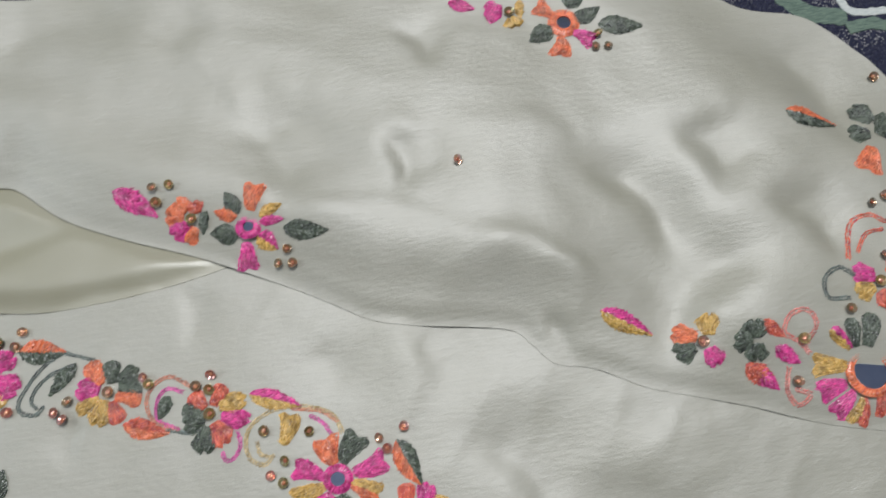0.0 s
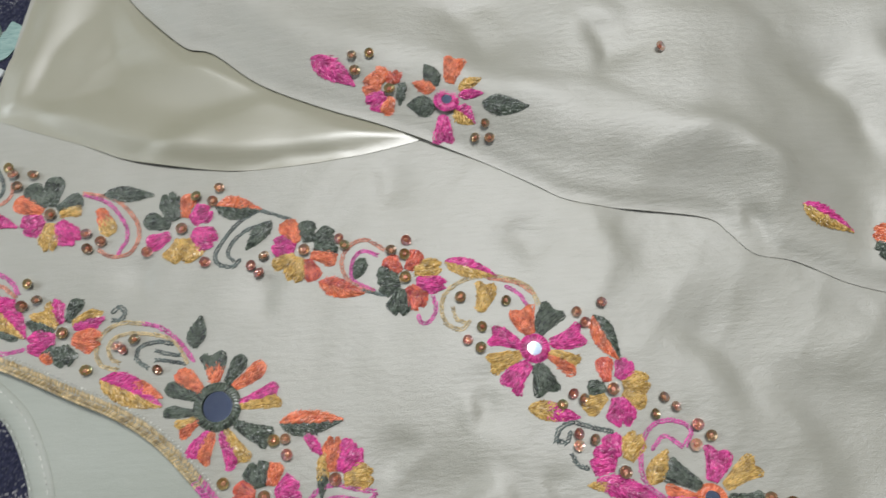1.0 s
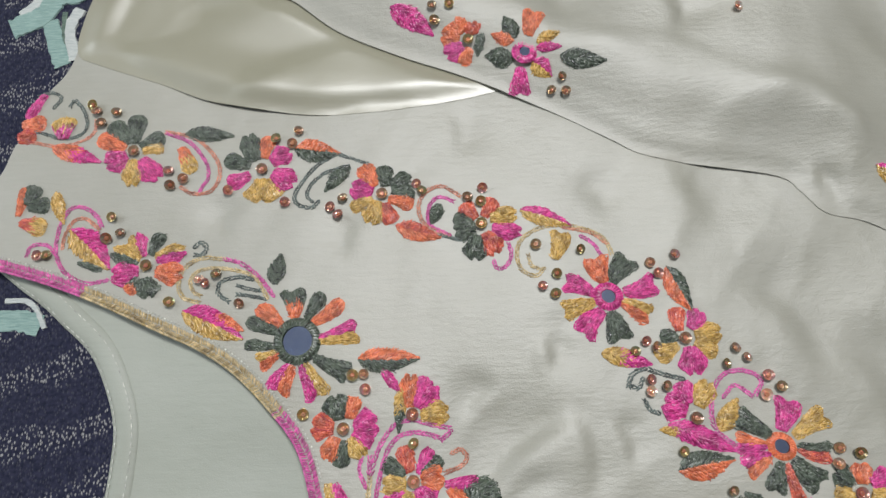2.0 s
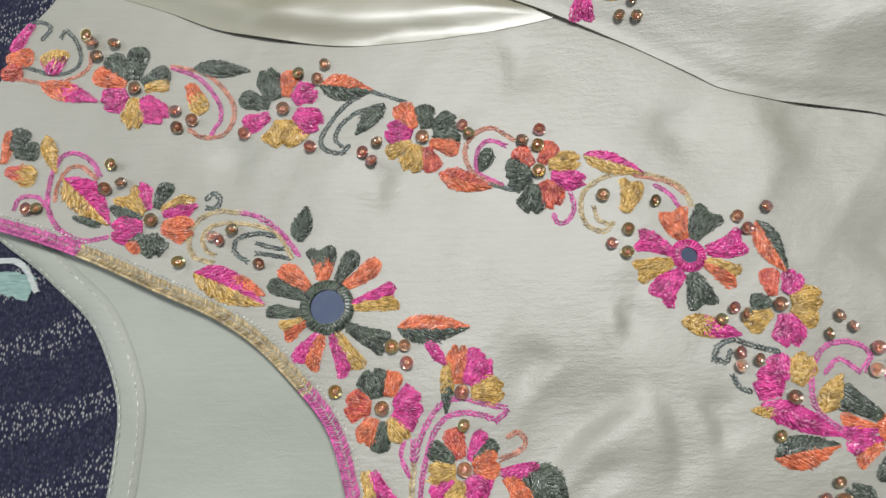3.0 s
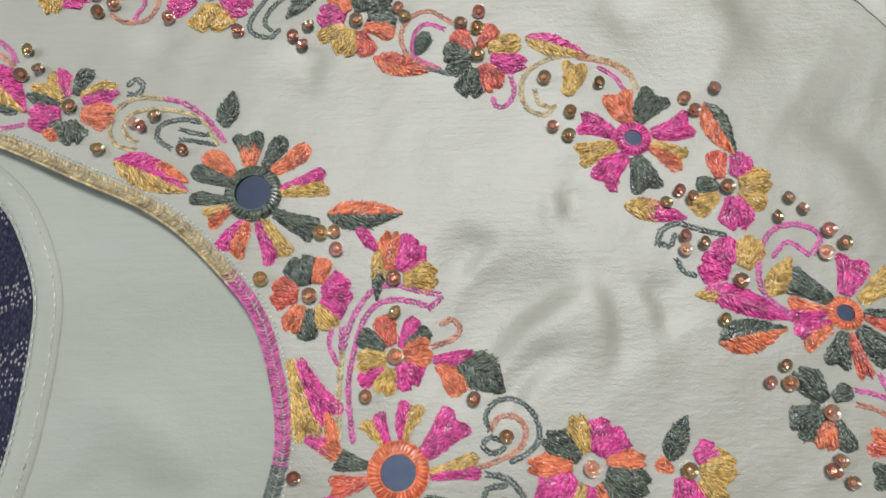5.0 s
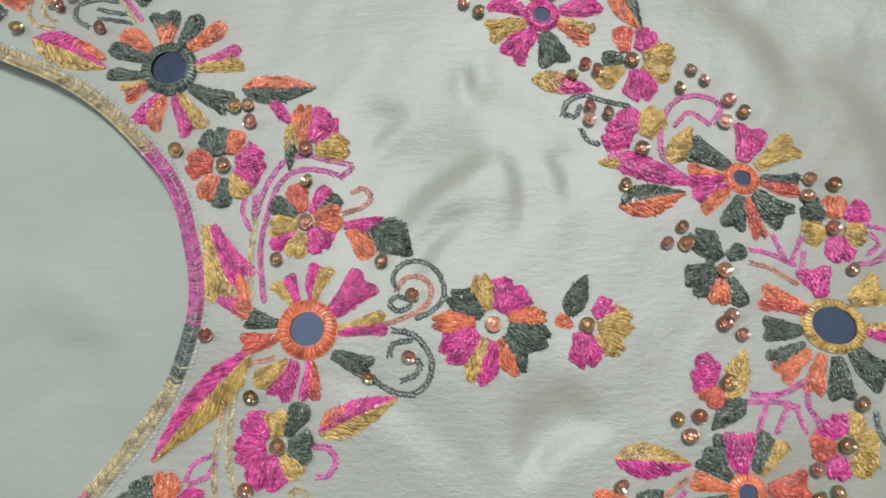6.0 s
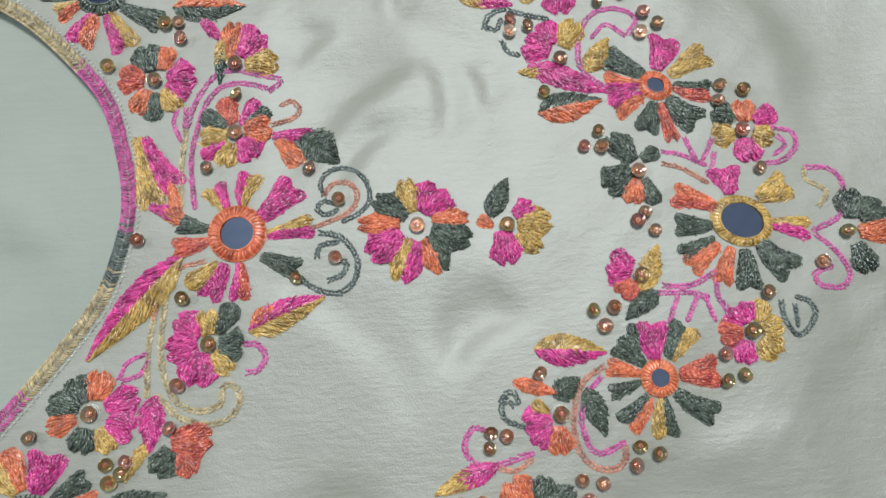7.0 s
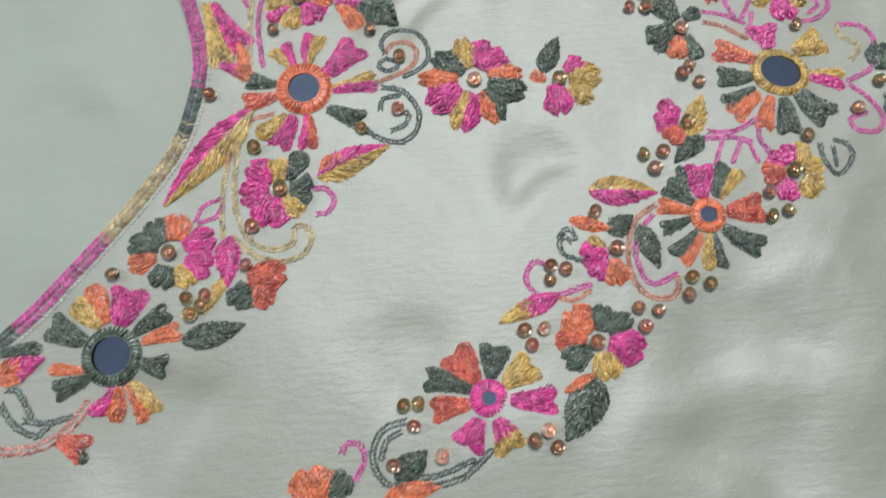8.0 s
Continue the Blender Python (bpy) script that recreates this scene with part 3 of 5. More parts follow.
LAYER = body_z
HERE = kurta
WORDS = {"m": "mauve", "o": "peach", "y": "pale gold", "g": "slate green", "M": "magenta", "O": "orange", "G": "dark green", "Y": "gold", "R": "rust red", "P": "salmon"}
rng = np.random.default_rng(7)


def outline(kind, u, v):
    """Half width at u along the axis, and how far the end reaches at v across it."""
    if kind == "leaf":
        return np.sin(math.pi * np.clip(u, 0, 1) ** 0.74) ** 0.92, 1.0 + 0 * v
    if kind == "petal":
        return np.clip(0.38 + 0.75 * u, 0, 1) * np.sqrt(np.clip(1 - np.clip((u - 0.62) / 0.40, 0, 1) ** 2, 0.02, 1)), 1.0 + 0 * v
    if kind == "heart":
        return np.clip(0.42 + 0.78 * u, 0, 1) * np.sqrt(np.clip(1 - np.clip((u - 0.70) / 0.36, 0, 1) ** 2, 0.05, 1)), 1.0 - 0.20 * (np.abs(np.abs(v) - 0.5) / 0.5) ** 2
    return 0.30 + 0.70 * np.clip(u, 0, 1) ** 0.9, 1.0 - 0.13 * np.clip(1 - 1.5 * np.abs(v), 0, 1) ** 1.5 - 0.10 * np.abs(v) ** 5


def petal(kind, x0, y0, x1, y1, width, colors, split="", name="petal"):
    """One satin-stitched shape from its base to its tip (mm), in one or two colours."""
    a, axis = np.array([x0, y0]), np.array([x1 - x0, y1 - y0]) * (0.9 if LAYER is sleeve_z else 1.0)
    length = np.linalg.norm(axis)
    e = axis / length
    across = np.array([-e[1], e[0]])
    width = width * {"fan": 0.93, "heart": 0.97, "petal": 0.95, "leaf": 0.86}[kind] * (0.82 if LAYER is sleeve_z else 1.0)
    hw = 0.5 * width
    bend = rng.uniform(-0.07, 0.07) * width

    def place(u, v):
        w, reach = outline(kind, u, v)
        along = u * reach * length
        wob = 0.03 * width * np.sin(5.1 * u + 9 * v + length)
        return a + along[..., None] * e + (v * w * hw + bend * np.sin(math.pi * u) + wob * np.abs(v))[..., None] * across

    floss = Floss()
    puff = 0.70 + 0.075 * min(width, 10)
    # padded ground of the stitches
    uu, vv = np.meshgrid(np.linspace(0.01, 0.98, 9), np.linspace(-0.97, 0.97, 7), indexing="ij")
    p = place(uu.ravel(), vv.ravel())
    dome = (1 - np.abs(vv.ravel()) ** 2.4) * np.clip(np.sin(math.pi * np.clip(uu.ravel(), 0.03, 0.97)) * 1.6, 0, 1)
    z = LAYER(p[:, 0], p[:, 1]) - 0.12 + puff * 0.75 * dome
    quads = np.array([[i * 7 + j, i * 7 + 7 + j, i * 7 + 8 + j, i * 7 + 1 + j] for i in range(8) for j in range(6)])
    slot = np.zeros(len(quads), int)
    if len(colors) > 1:
        um, vm = uu.ravel()[quads].mean(1), vv.ravel()[quads].mean(1)
        slot = ((um > 0.5) if split == "len" else (vm < 0)).astype(int)
    floss.verts.append(np.c_[p, z])
    floss.faces.append(quads)
    floss.slots.append(slot)
    # strands
    rows = max(5, int(width / 0.36))
    if kind == "leaf":
        n = max(8, int(length / 0.34))
        u0 = np.repeat(np.linspace(-0.12, 0.92, n), 6) + rng.normal(0, 0.02, 6 * n)
        sgn = np.tile([1.0, 1.0, 1.0, -1.0, -1.0, -1.0], n)
        part_no = np.tile([0, 1, 2, 0, 1, 2], n)
        v0 = part_no * 0.33 + rng.uniform(-0.08, 0.06, 6 * n)
        v1 = v0 + 0.40 + rng.uniform(-0.06, 0.10, 6 * n)
        slope = 0.2 + rng.normal(0, 0.10, 6 * n)
        ua, ub = np.clip(u0 + slope * v0, 0.01, 0.985), np.clip(u0 + slope * v1, 0.01, 0.99)
        va, vb = sgn * v0, sgn * v1
    else:
        chunks = max(3, int(length / 1.25))
        vgrid = np.repeat(np.linspace(-0.97, 0.97, rows), chunks)
        k = np.tile(np.arange(chunks), rows)
        stagger = np.repeat(rng.uniform(-0.5, 0.5, rows), chunks)
        ua = np.clip((k + stagger) / chunks, 0, 0.97)
        ub = np.clip((k + 1.25 + stagger) / chunks + rng.normal(0, 0.02, len(k)), 0.03, 1.02)
        ua = np.where(k == 0, rng.uniform(0, 0.03, len(k)), ua)
        ub = np.where(k == chunks - 1, rng.uniform(0.94, 1.01, len(k)), ub)
        va = vgrid + rng.normal(0, 0.03, len(k))
        vb = vgrid + rng.normal(0, 0.05, len(k))
    pa, pb = place(ua, va), place(ub, vb)
    pa, pb = pa + rng.normal(0, 0.14, pa.shape), pb + rng.normal(0, 0.15, pb.shape)
    um, vm = 0.5 * (ua + ub), 0.5 * (va + vb)
    high = puff * (1 - np.clip(np.abs(vm), 0, 1) ** 2.4) * np.clip(np.sin(math.pi * np.clip(um, 0.05, 0.95)) * 1.6, 0.15, 1) * 0.85
    if len(colors) > 1:
        edge = rng.normal(0, 0.10, len(um))
        slots = ((um + edge > 0.5) if split == "len" else (vm + edge * 0.6 < 0)).astype(int)
    else:
        slots = np.zeros(len(um), int)
    ok = np.linalg.norm(pb - pa, axis=1) > 0.25
    floss.strands(pa[ok], pb[ok], rng.uniform(0.15, 0.25, ok.sum()), rng.uniform(0.25, 0.55, ok.sum()), slots[ok], LAYER, (high + rng.uniform(-0.12, 0.16, len(high)))[ok])
    us = np.concatenate([np.linspace(0.05, 0.97, 14), np.full(12, 0.985), np.linspace(0.97, 0.05, 14)])
    vs = np.concatenate([np.full(14, 1.0), np.linspace(1.0, -1.0, 12), np.full(14, -1.0)])
    rim_line = spline(place(us, vs), 0.9)
    count = len(rim_line) - 1
    along = np.diff(rim_line, axis=0)
    rim_slot = np.zeros(count, int)
    if len(colors) > 1:
        mid = rim_line[:-1] - a
        rim_slot = ((mid @ e > 0.5 * length) if split == "len" else (mid @ across < 0)).astype(int)
    out = np.stack([along[:, 1], -along[:, 0]], 1) * rng.normal(0, 0.28, (count, 1))
    floss.strands(rim_line[:-1] - 0.25 * along - 0.4 * out, rim_line[1:] + 0.35 * along + out, rng.uniform(0.15, 0.24, count), rng.uniform(0.25, 0.45, count), rim_slot, LAYER, 0.0)
    tone = " and ".join(WORDS[c] for c in colors)
    return floss.build(name, colors, HERE, tone + (" silk leaf" if name == "leaf" else ""))


def leaf(*shape):
    """A leaf or bud that stands by itself on the cloth."""
    return petal("leaf", *shape, name="leaf")


def vine(color, wide, *points):
    """A scroll in chain stitch through the points (mm)."""
    line = spline(points, 1.0)
    nrm = normals_of(line)
    step = np.gradient(line, axis=0)
    floss = Floss()
    w = 0.6 * wide
    for sgn in (1, -1):
        a = line - step * 0.35 + nrm * w * 0.95 * sgn + rng.normal(0, 0.10, line.shape)
        b = line + step * 0.95 + nrm * w * 0.15 * sgn + rng.normal(0, 0.10, line.shape)
        n = len(line)
        floss.strands(a, b, rng.uniform(0.23, 0.31, n), rng.uniform(0.35, 0.6, n), np.zeros(n), LAYER, 0.02)
    color = {"M": "m", "O": "o", "Y": "y", "G": "g"}.get(color, color)
    return floss.build("scroll", color, HERE, WORDS[color] + " chain-stitched scroll")


def ring_disc(rings, zs, n=20):
    verts, faces = [], []
    for r, z in zip(rings, zs):
        verts += [(r * math.cos(2 * math.pi * k / n), r * math.sin(2 * math.pi * k / n), z) for k in range(n)]
    for i in range(len(rings) - 1):
        for k in range(n):
            k2 = (k + 1) % n
            faces.append([i * n + k, i * n + n + k, i * n + n + k2, i * n + k2])
    return verts, faces


SEQUIN_MESH, BEAD_MESH = {}, []


def sequin(x, y, color="C", parent=None):
    """A cupped four-millimetre sequin held by a seed bead."""
    if color not in SEQUIN_MESH:
        v, f = ring_disc([0.35, 0.8, 1.25, 1.65, 1.9, 2.0, 1.95], [0.05, 0.12, 0.36, 0.70, 0.98, 1.05, 0.9], 18)
        ob = mesh_object("sequin", v, f, [FOILS[color]])
        SEQUIN_MESH[color] = ob.data
        bpy.data.objects.remove(ob)
    if not BEAD_MESH:
        v, f = ring_disc([0.16, 0.55, 0.78, 0.78, 0.55, 0.22, 0.12], [0.55, 0.62, 0.4, 0.1, -0.1, -0.1, 0.3], 10)
        ob = mesh_object("bead", v, f, [BEAD])
        BEAD_MESH.append(ob.data)
        bpy.data.objects.remove(ob)
    ob = new("sequin", SEQUIN_MESH[color])
    ob.parent = parent or kurta
    size = rng.uniform(0.82, 0.98)
    ob.matrix_basis = pose(x * MM, y * MM, (float(LAYER(np.array([x]), np.array([y]))[0]) + 0.65) * MM, rng.uniform(-24, 24), rng.uniform(-24, 24), rng.uniform(0, 360)) @ Matrix.Diagonal((size, size, size, 1))
    bead = new("bead", BEAD_MESH[0])
    bead.parent = ob
    bead.matrix_basis = pose(0, 0, 0.3 * MM, rng.uniform(-20, 20), 0, 0)
    return ob


def flower(x, y, color):
    """The couched heart of a small flower; its petals follow as parts."""
    global HERE
    floss = Floss()
    for r, n in ((2.2, 20), (1.7, 16)):
        ang = np.linspace(0, 2 * math.pi, n, endpoint=False)
        a = np.stack([x + r * np.cos(ang), y + r * np.sin(ang)], 1)
        b = np.stack([x + r * np.cos(ang + 6.9 / n), y + r * np.sin(ang + 6.9 / n)], 1)
        floss.strands(a, b, np.full(n, 0.14), np.full(n, 0.3), np.zeros(n), LAYER, 0.05)
    HERE = kurta
    heart = floss.build("embroidered_flower", "W", kurta, "small satin-stitched flower with a sequin heart")
    HERE = heart
    z = LAYER(np.array([x]), np.array([y]))[0]
    v, f = ring_disc([0.3, 0.8, 1.25, 1.65, 1.9, 2.0, 1.95], [0.05, 0.12, 0.36, 0.70, 0.98, 1.05, 0.9], 18)
    v = np.array(v) + (x, y, z + 0.55)
    mesh_object("sequin", v, f, [FOILS[color]], heart)
    v, f = ring_disc([0.16, 0.55, 0.78, 0.78, 0.55, 0.22, 0.12], [0.55, 0.62, 0.4, 0.1, -0.1, -0.1, 0.3], 10)
    mesh_object("bead", np.array(v) + (x, y, z + 0.85), f, [BEAD], heart)


def mirror_flower(x, y, inner, outer, color, squash=1.0, turn=0.0):
    """A round mirror bound down by a buttonhole ring; its petals follow as parts."""
    global HERE
    z = float(LAYER(np.array([x]), np.array([y]))[0])
    floss = Floss()
    n = max(26, int(outer * 5.2))
    ang = np.linspace(0, 2 * math.pi, n, endpoint=False) + rng.normal(0, 0.02, n)
    c, s = np.cos(ang), np.sin(ang)
    skew = 0.10
    ra, rb, rc = outer, 0.5 * (inner + outer), inner * 0.97
    p0 = np.stack([x + ra * c, y + ra * s], 1)
    p1 = np.stack([x + rc * np.cos(ang + skew), y + rc * np.sin(ang + skew)], 1)
    floss.strands(p0, p1, rng.uniform(0.30, 0.40, n) * (0.6 + 0.1 * outer / 2), rng.uniform(0.9, 1.2, n), np.zeros(n), lambda a, b: np.full(a.shape, z), 0.35)
    for r, lift in ((rc + 0.15, 0.75), (outer - 0.1, 0.15)):
        m = max(20, int(r * 7))
        an = np.linspace(0, 2 * math.pi, m, endpoint=False)
        a = np.stack([x + r * np.cos(an), y + r * np.sin(an)], 1)
        b = np.stack([x + r * np.cos(an + 8.5 / m), y + r * np.sin(an + 8.5 / m)], 1)
        floss.strands(a, b, np.full(m, 0.26), np.full(m, 0.4), np.zeros(m), lambda q, w: np.full(q.shape, z), lift)
    v, f = ring_disc([rc, rb, ra], [0.62, 0.72, -0.1], 28)
    floss.solid(np.array(v) + (x, y, z), f, 0)
    ct, st = math.cos(math.radians(turn)), math.sin(math.radians(turn))

    def oval(p):
        """Squeezes a ring across its long axis."""
        q = np.array(p, float)
        dx, dy = q[:, 0] - x, q[:, 1] - y
        u, w = ct * dx + st * dy, squash * (ct * dy - st * dx)
        q[:, 0], q[:, 1] = x + ct * u - st * w, y + st * u + ct * w
        return q

    floss.verts = [oval(p) for p in floss.verts]
    HERE = kurta
    ring = floss.build("mirror_flower", color, kurta, WORDS[color] + " stitched ring holding a round mirror")
    HERE = ring
    v, f = ring_disc([0.001, inner * 0.55, inner * 1.02, inner * 1.05], [0.0, 0.0, 0.0, -0.45], 28)
    v = np.array(v)
    v[:, 2] += v[:, 0] * (rng.uniform(0.04, 0.10) - (0.09 if x > 50 else 0.0)) + v[:, 1] * rng.uniform(-0.02, 0.04)
    mesh_object("mirror", oval(v + (x, y, z + 0.58)), f, [MIRROR], ring, "round mirror glass", smooth=False)


def done():
    global HERE
    HERE = kurta


def on_sleeve():
    global LAYER
    LAYER = sleeve_z


# ---- the bound neckline ----
def neck_binding():
    """Chevron binding along the neckline, its colour changing in lengths."""
    line = spline(NECK[8:-8], 0.62)
    nrm = normals_of(line)
    step = np.gradient(line, axis=0)
    n = len(line)
    x, y = line[:, 0], line[:, 1]
    lengths = [(y > 87, "m"), ((y <= 87) & (y > 47), "y"), ((y <= 47) & (y > 4), "m"), ((y <= 4) & (y > -9), "g"), ((y <= -9) & (y > -36), "y"), ((y <= -36) & (y > -58), "m"), (y <= -58, "g")]
    colors = "mygW"
    slot = np.zeros(n, int)
    for where, c in lengths:
        slot[where] = colors.index(c)
    slot = slot[np.clip(np.arange(n) + rng.integers(-4, 5, n), 0, n - 1)]
    floss = Floss()
    flat = lambda off: line + nrm * off
    for lo, hi in ((0.35, 2.0), (3.75, 2.1)):
        a = flat(lo) - step * 0.5 + rng.normal(0, 0.06, line.shape)
        b = flat(hi) + step * 0.9 + rng.normal(0, 0.06, line.shape)
        floss.strands(a + rng.normal(0, 0.08, a.shape), b + rng.normal(0, 0.08, b.shape), rng.uniform(0.20, 0.30, n), rng.uniform(0.4, 0.8, n), slot, body_z, 0.15)
    a, b = flat(0.1) - step * 0.6, flat(0.1) + step * 0.9
    floss.strands(a, b, np.full(n, 0.35), np.full(n, 0.5), slot, body_z, -0.05)
    every = np.arange(0, n, 2)
    a, b = flat(4.5)[every], (flat(4.5) + step * 1.2)[every]
    floss.strands(a, b, np.full(len(every), 0.22), np.full(len(every), 0.4), np.full(len(every), 3), body_z, 0.15)
    return floss.build("neck_binding", colors, kurta, "chevron binding in magenta, gold and green")


neck_binding()


def run_stitch(line, off, height, lift, dash, gap):
    """A line of machine stitches."""
    fine = spline(line, 0.4)
    fine = fine + normals_of(fine) * off
    picks = np.arange(0, len(fine) - int(dash / 0.4) - 1, int((dash + gap) / 0.4))
    floss = Floss()
    floss.strands(fine[picks], fine[picks + int(dash / 0.4)], np.full(len(picks), 0.17), np.full(len(picks), 0.3), np.zeros(len(picks)), height, lift)
    return floss.build("stitching", "W", kurta, "pale machine stitching", "stuff")


run_stitch(BACK_NECK[20:-20], 0.8, back_z, 0.38, 1.6, 0.8)
run_stitch(BACK_NECK[20:-20], 5.9, back_z, 0.42, 1.6, 0.8)

# ---- embroidery of the front ----
vine("G", 1.0, (-121.7, 156.9), (-120.3, 159.2), (-117, 155.8), (-114.7, 150.3), (-115.9, 145.9), (-121.9, 144.3), (-128.6, 146.2), (-132.8, 147.6))
vine("O", 1.0, (-111.6, 151.2), (-111.6, 146.7), (-115.3, 143.2), (-123.1, 141.3), (-131.4, 142.8), (-136.4, 144.1))
petal("petal", -122.4, 143.9, -122.6, 152.5, 10, "MY", "len", name="leaf")
sequin(-112.9, 156.9, "Y")
sequin(-111.3, 154, "C")
sequin(-104.5, 153.6, "C")
sequin(-109.3, 149.6, "C")
flower(-96.7, 138.7, "C")
petal("petal", -99.5, 140.5, -110, 144.3, 7.8, "O")
petal("petal", -98.8, 141.7, -106, 149.9, 8.2, "G")
petal("petal", -97.2, 141.7, -96.9, 152.9, 8.2, "G")
petal("petal", -95.2, 140.7, -87.2, 144.9, 7.1, "G")
petal("petal", -94.1, 139, -86.9, 140.2, 5.4, "Y")
petal("heart", -99.3, 137.7, -106.4, 133.7, 9.4, "M")
petal("heart", -97, 135.9, -96.3, 125.6, 7.6, "Y")
petal("heart", -94.5, 135.8, -87.1, 128.4, 9, "M")
done()
leaf(-125.8, 141.2, -108.1, 135, 6.7, "OM", "len")
sequin(-84.2, 131, "R")
sequin(-83.1, 126, "C")
sequin(-79, 128.3, "C")
vine("M", 1.0, (-86.5, 145.7), (-78.2, 142.3), (-72.2, 135.1), (-70.7, 129.1), (-73.1, 124.1))
vine("O", 1.1, (-86.8, 146.4), (-76.7, 144), (-69.1, 136.8), (-66.7, 129.8), (-69.2, 124), (-75.4, 122.9), (-79.5, 125.1))
petal("petal", -81.1, 140.4, -76, 130.7, 6.7, "OY", "len", name="leaf")
leaf(-79.9, 145.6, -62.8, 144.5, 6.4, "G")
flower(-52, 131.2, "C")
petal("heart", -54.6, 134.5, -58.2, 145.1, 8.7, "G")
petal("petal", -56.1, 132.8, -65.4, 135.6, 7, "G")
petal("petal", -51.4, 135.3, -50.1, 144, 6.4, "O")
petal("heart", -49.3, 134, -42.5, 138, 8.3, "M")
petal("heart", -48.6, 130.1, -40.7, 125.6, 9.8, "M")
petal("heart", -51.7, 127.9, -51.7, 118.9, 14.3, "Y")
petal("petal", -56, 129.4, -63.7, 126.5, 7.2, "M")
done()
sequin(-63.4, 123.7, "R")
sequin(-47.6, 142.7, "Y")
sequin(-42, 140.8, "C")
sequin(-40.1, 145.5, "C")
sequin(-43.8, 118.8, "R")
leaf(-41.2, 139, -25.4, 136.9, 9.2, "OG", "side")
vine("G", 1.2, (-27, 136.6), (-33.3, 132.5), (-37.9, 126.6), (-40.5, 121.6), (-39.4, 118.2), (-34.7, 116.8), (-32.4, 118.9))
vine("G", 1.0, (-22.2, 132.2), (-30.1, 129.8), (-34.8, 125.7), (-36.3, 121.5), (-34.7, 119.3))
vine("G", 1.0, (-27, 137.1), (-22.2, 135.3), (-15.9, 132.9))
leaf(-21.9, 132, -30.3, 122.7, 5.9, "G")
flower(-10.6, 121.3, "C")
petal("petal", -12.9, 124.1, -17.8, 131.9, 7.5, "O")
petal("heart", -13.7, 122, -21.5, 124.3, 8.7, "M")
petal("heart", -12.2, 119.1, -14.7, 110.5, 8.3, "Y")
petal("petal", -13.8, 120, -21.1, 116, 5.4, "Y")
petal("petal", -8.7, 119.5, 0.1, 117.6, 6.7, "O")
petal("petal", -9.9, 118.2, -7.3, 110.8, 6.7, "R")
petal("petal", -9.8, 124, -10, 131.7, 7.2, "G")
petal("heart", -7.9, 124.5, -0.1, 126.7, 8.4, "G")
petal("petal", -7.5, 122.3, 0.6, 120.6, 5.2, "G")
done()
sequin(-27.9, 116.7, "R")
sequin(-25.3, 113.9, "R")
sequin(-23.8, 119.6, "C")
sequin(1.4, 124.7, "R")
sequin(2.8, 122, "Y")
vine("O", 1.1, (16.4, 119.8), (10.4, 123.7), (4.9, 122.2), (1.9, 117.3), (3, 111.5), (6.6, 108.2), (11.9, 106.4))
vine("M", 1.0, (14, 118.2), (9.4, 119.9), (6.3, 118), (4.9, 113.9), (5.9, 109.8), (11.9, 106.4))
leaf(-5.8, 109.9, 9.2, 105.4, 7.2, "RO", "side")
vine("G", 1.0, (8.9, 106.5), (15.6, 104.4))
leaf(9.3, 117.4, 5.9, 110, 5.1, "G")
flower(23, 109.8, "Y")
petal("petal", 21.2, 111.7, 17, 117.2, 7, "R")
petal("petal", 23.6, 112.5, 27.8, 118.6, 6.7, "R")
petal("heart", 25.8, 112.1, 35.3, 112.9, 7.6, "Y")
petal("heart", 26.4, 108.4, 36.4, 106.6, 6.6, "M")
petal("heart", 24, 106.8, 27.5, 98.8, 8.4, "R")
petal("heart", 21.1, 108.5, 13.7, 107.4, 8.8, "G")
petal("heart", 21.4, 106.1, 20.4, 97.1, 9, "G")
petal("petal", 20.4, 110.6, 13.7, 112.4, 5.7, "G")
done()
sequin(23.8, 123, "R")
sequin(18.5, 119.3, "C")
sequin(23, 118, "Y")
vine("M", 1.1, (31.8, 102.8), (32.6, 98.8), (30.8, 94.9), (27.7, 94.2), (26.8, 96.3))
leaf(36.4, 114.5, 53.3, 108.3, 6.9, "MY", "side")
vine("Y", 1.2, (66.2, 98.1), (63.8, 103.7), (58.1, 107), (49.2, 108.8), (41.5, 107.4), (35.9, 103.5), (34.4, 98), (35.9, 93.3), (40.2, 91.3), (43, 93.4))
vine("Y", 1.0, (38.1, 98.7), (39, 94.8), (41.8, 93.5))
vine("O", 1.0, (65.1, 101.7), (59.5, 105.9), (50.7, 107.8))
vine("M", 1.0, (62.4, 98.2), (59.9, 102.2), (56.4, 104.6))
petal("fan", 46.8, 96.5, 49.7, 106.7, 8, "Y", name="leaf")
sequin(40.8, 101.9, "C")
sequin(55.3, 100, "Y")
sequin(47.3, 91.7, "Y")
sequin(42.2, 87.5, "R")
sequin(46.4, 84.8, "Y")
sequin(78.4, 94.9, "C")
sequin(80.4, 91.3, "R")
sequin(86.4, 97.3, "R")
mirror_flower(63.5, 83.8, 2.54, 4.92, "M", 0.94, -20)
petal("fan", 62.9, 88.4, 60, 97.6, 10, "O")
petal("fan", 65.1, 88.4, 71.8, 97.1, 10, "G")
petal("fan", 68.5, 85, 79.9, 88, 8.8, "M")
petal("fan", 67.6, 81.8, 76.8, 76.8, 8.3, "YO", "side")
petal("fan", 63.7, 78.9, 66.6, 68.8, 9.9, "G")
petal("fan", 61.3, 79.4, 53.9, 71, 9.4, "M")
petal("fan", 59, 82.3, 48.1, 79.2, 7.7, "Y")
petal("fan", 59.3, 85, 49.2, 89, 7.8, "M")
done()
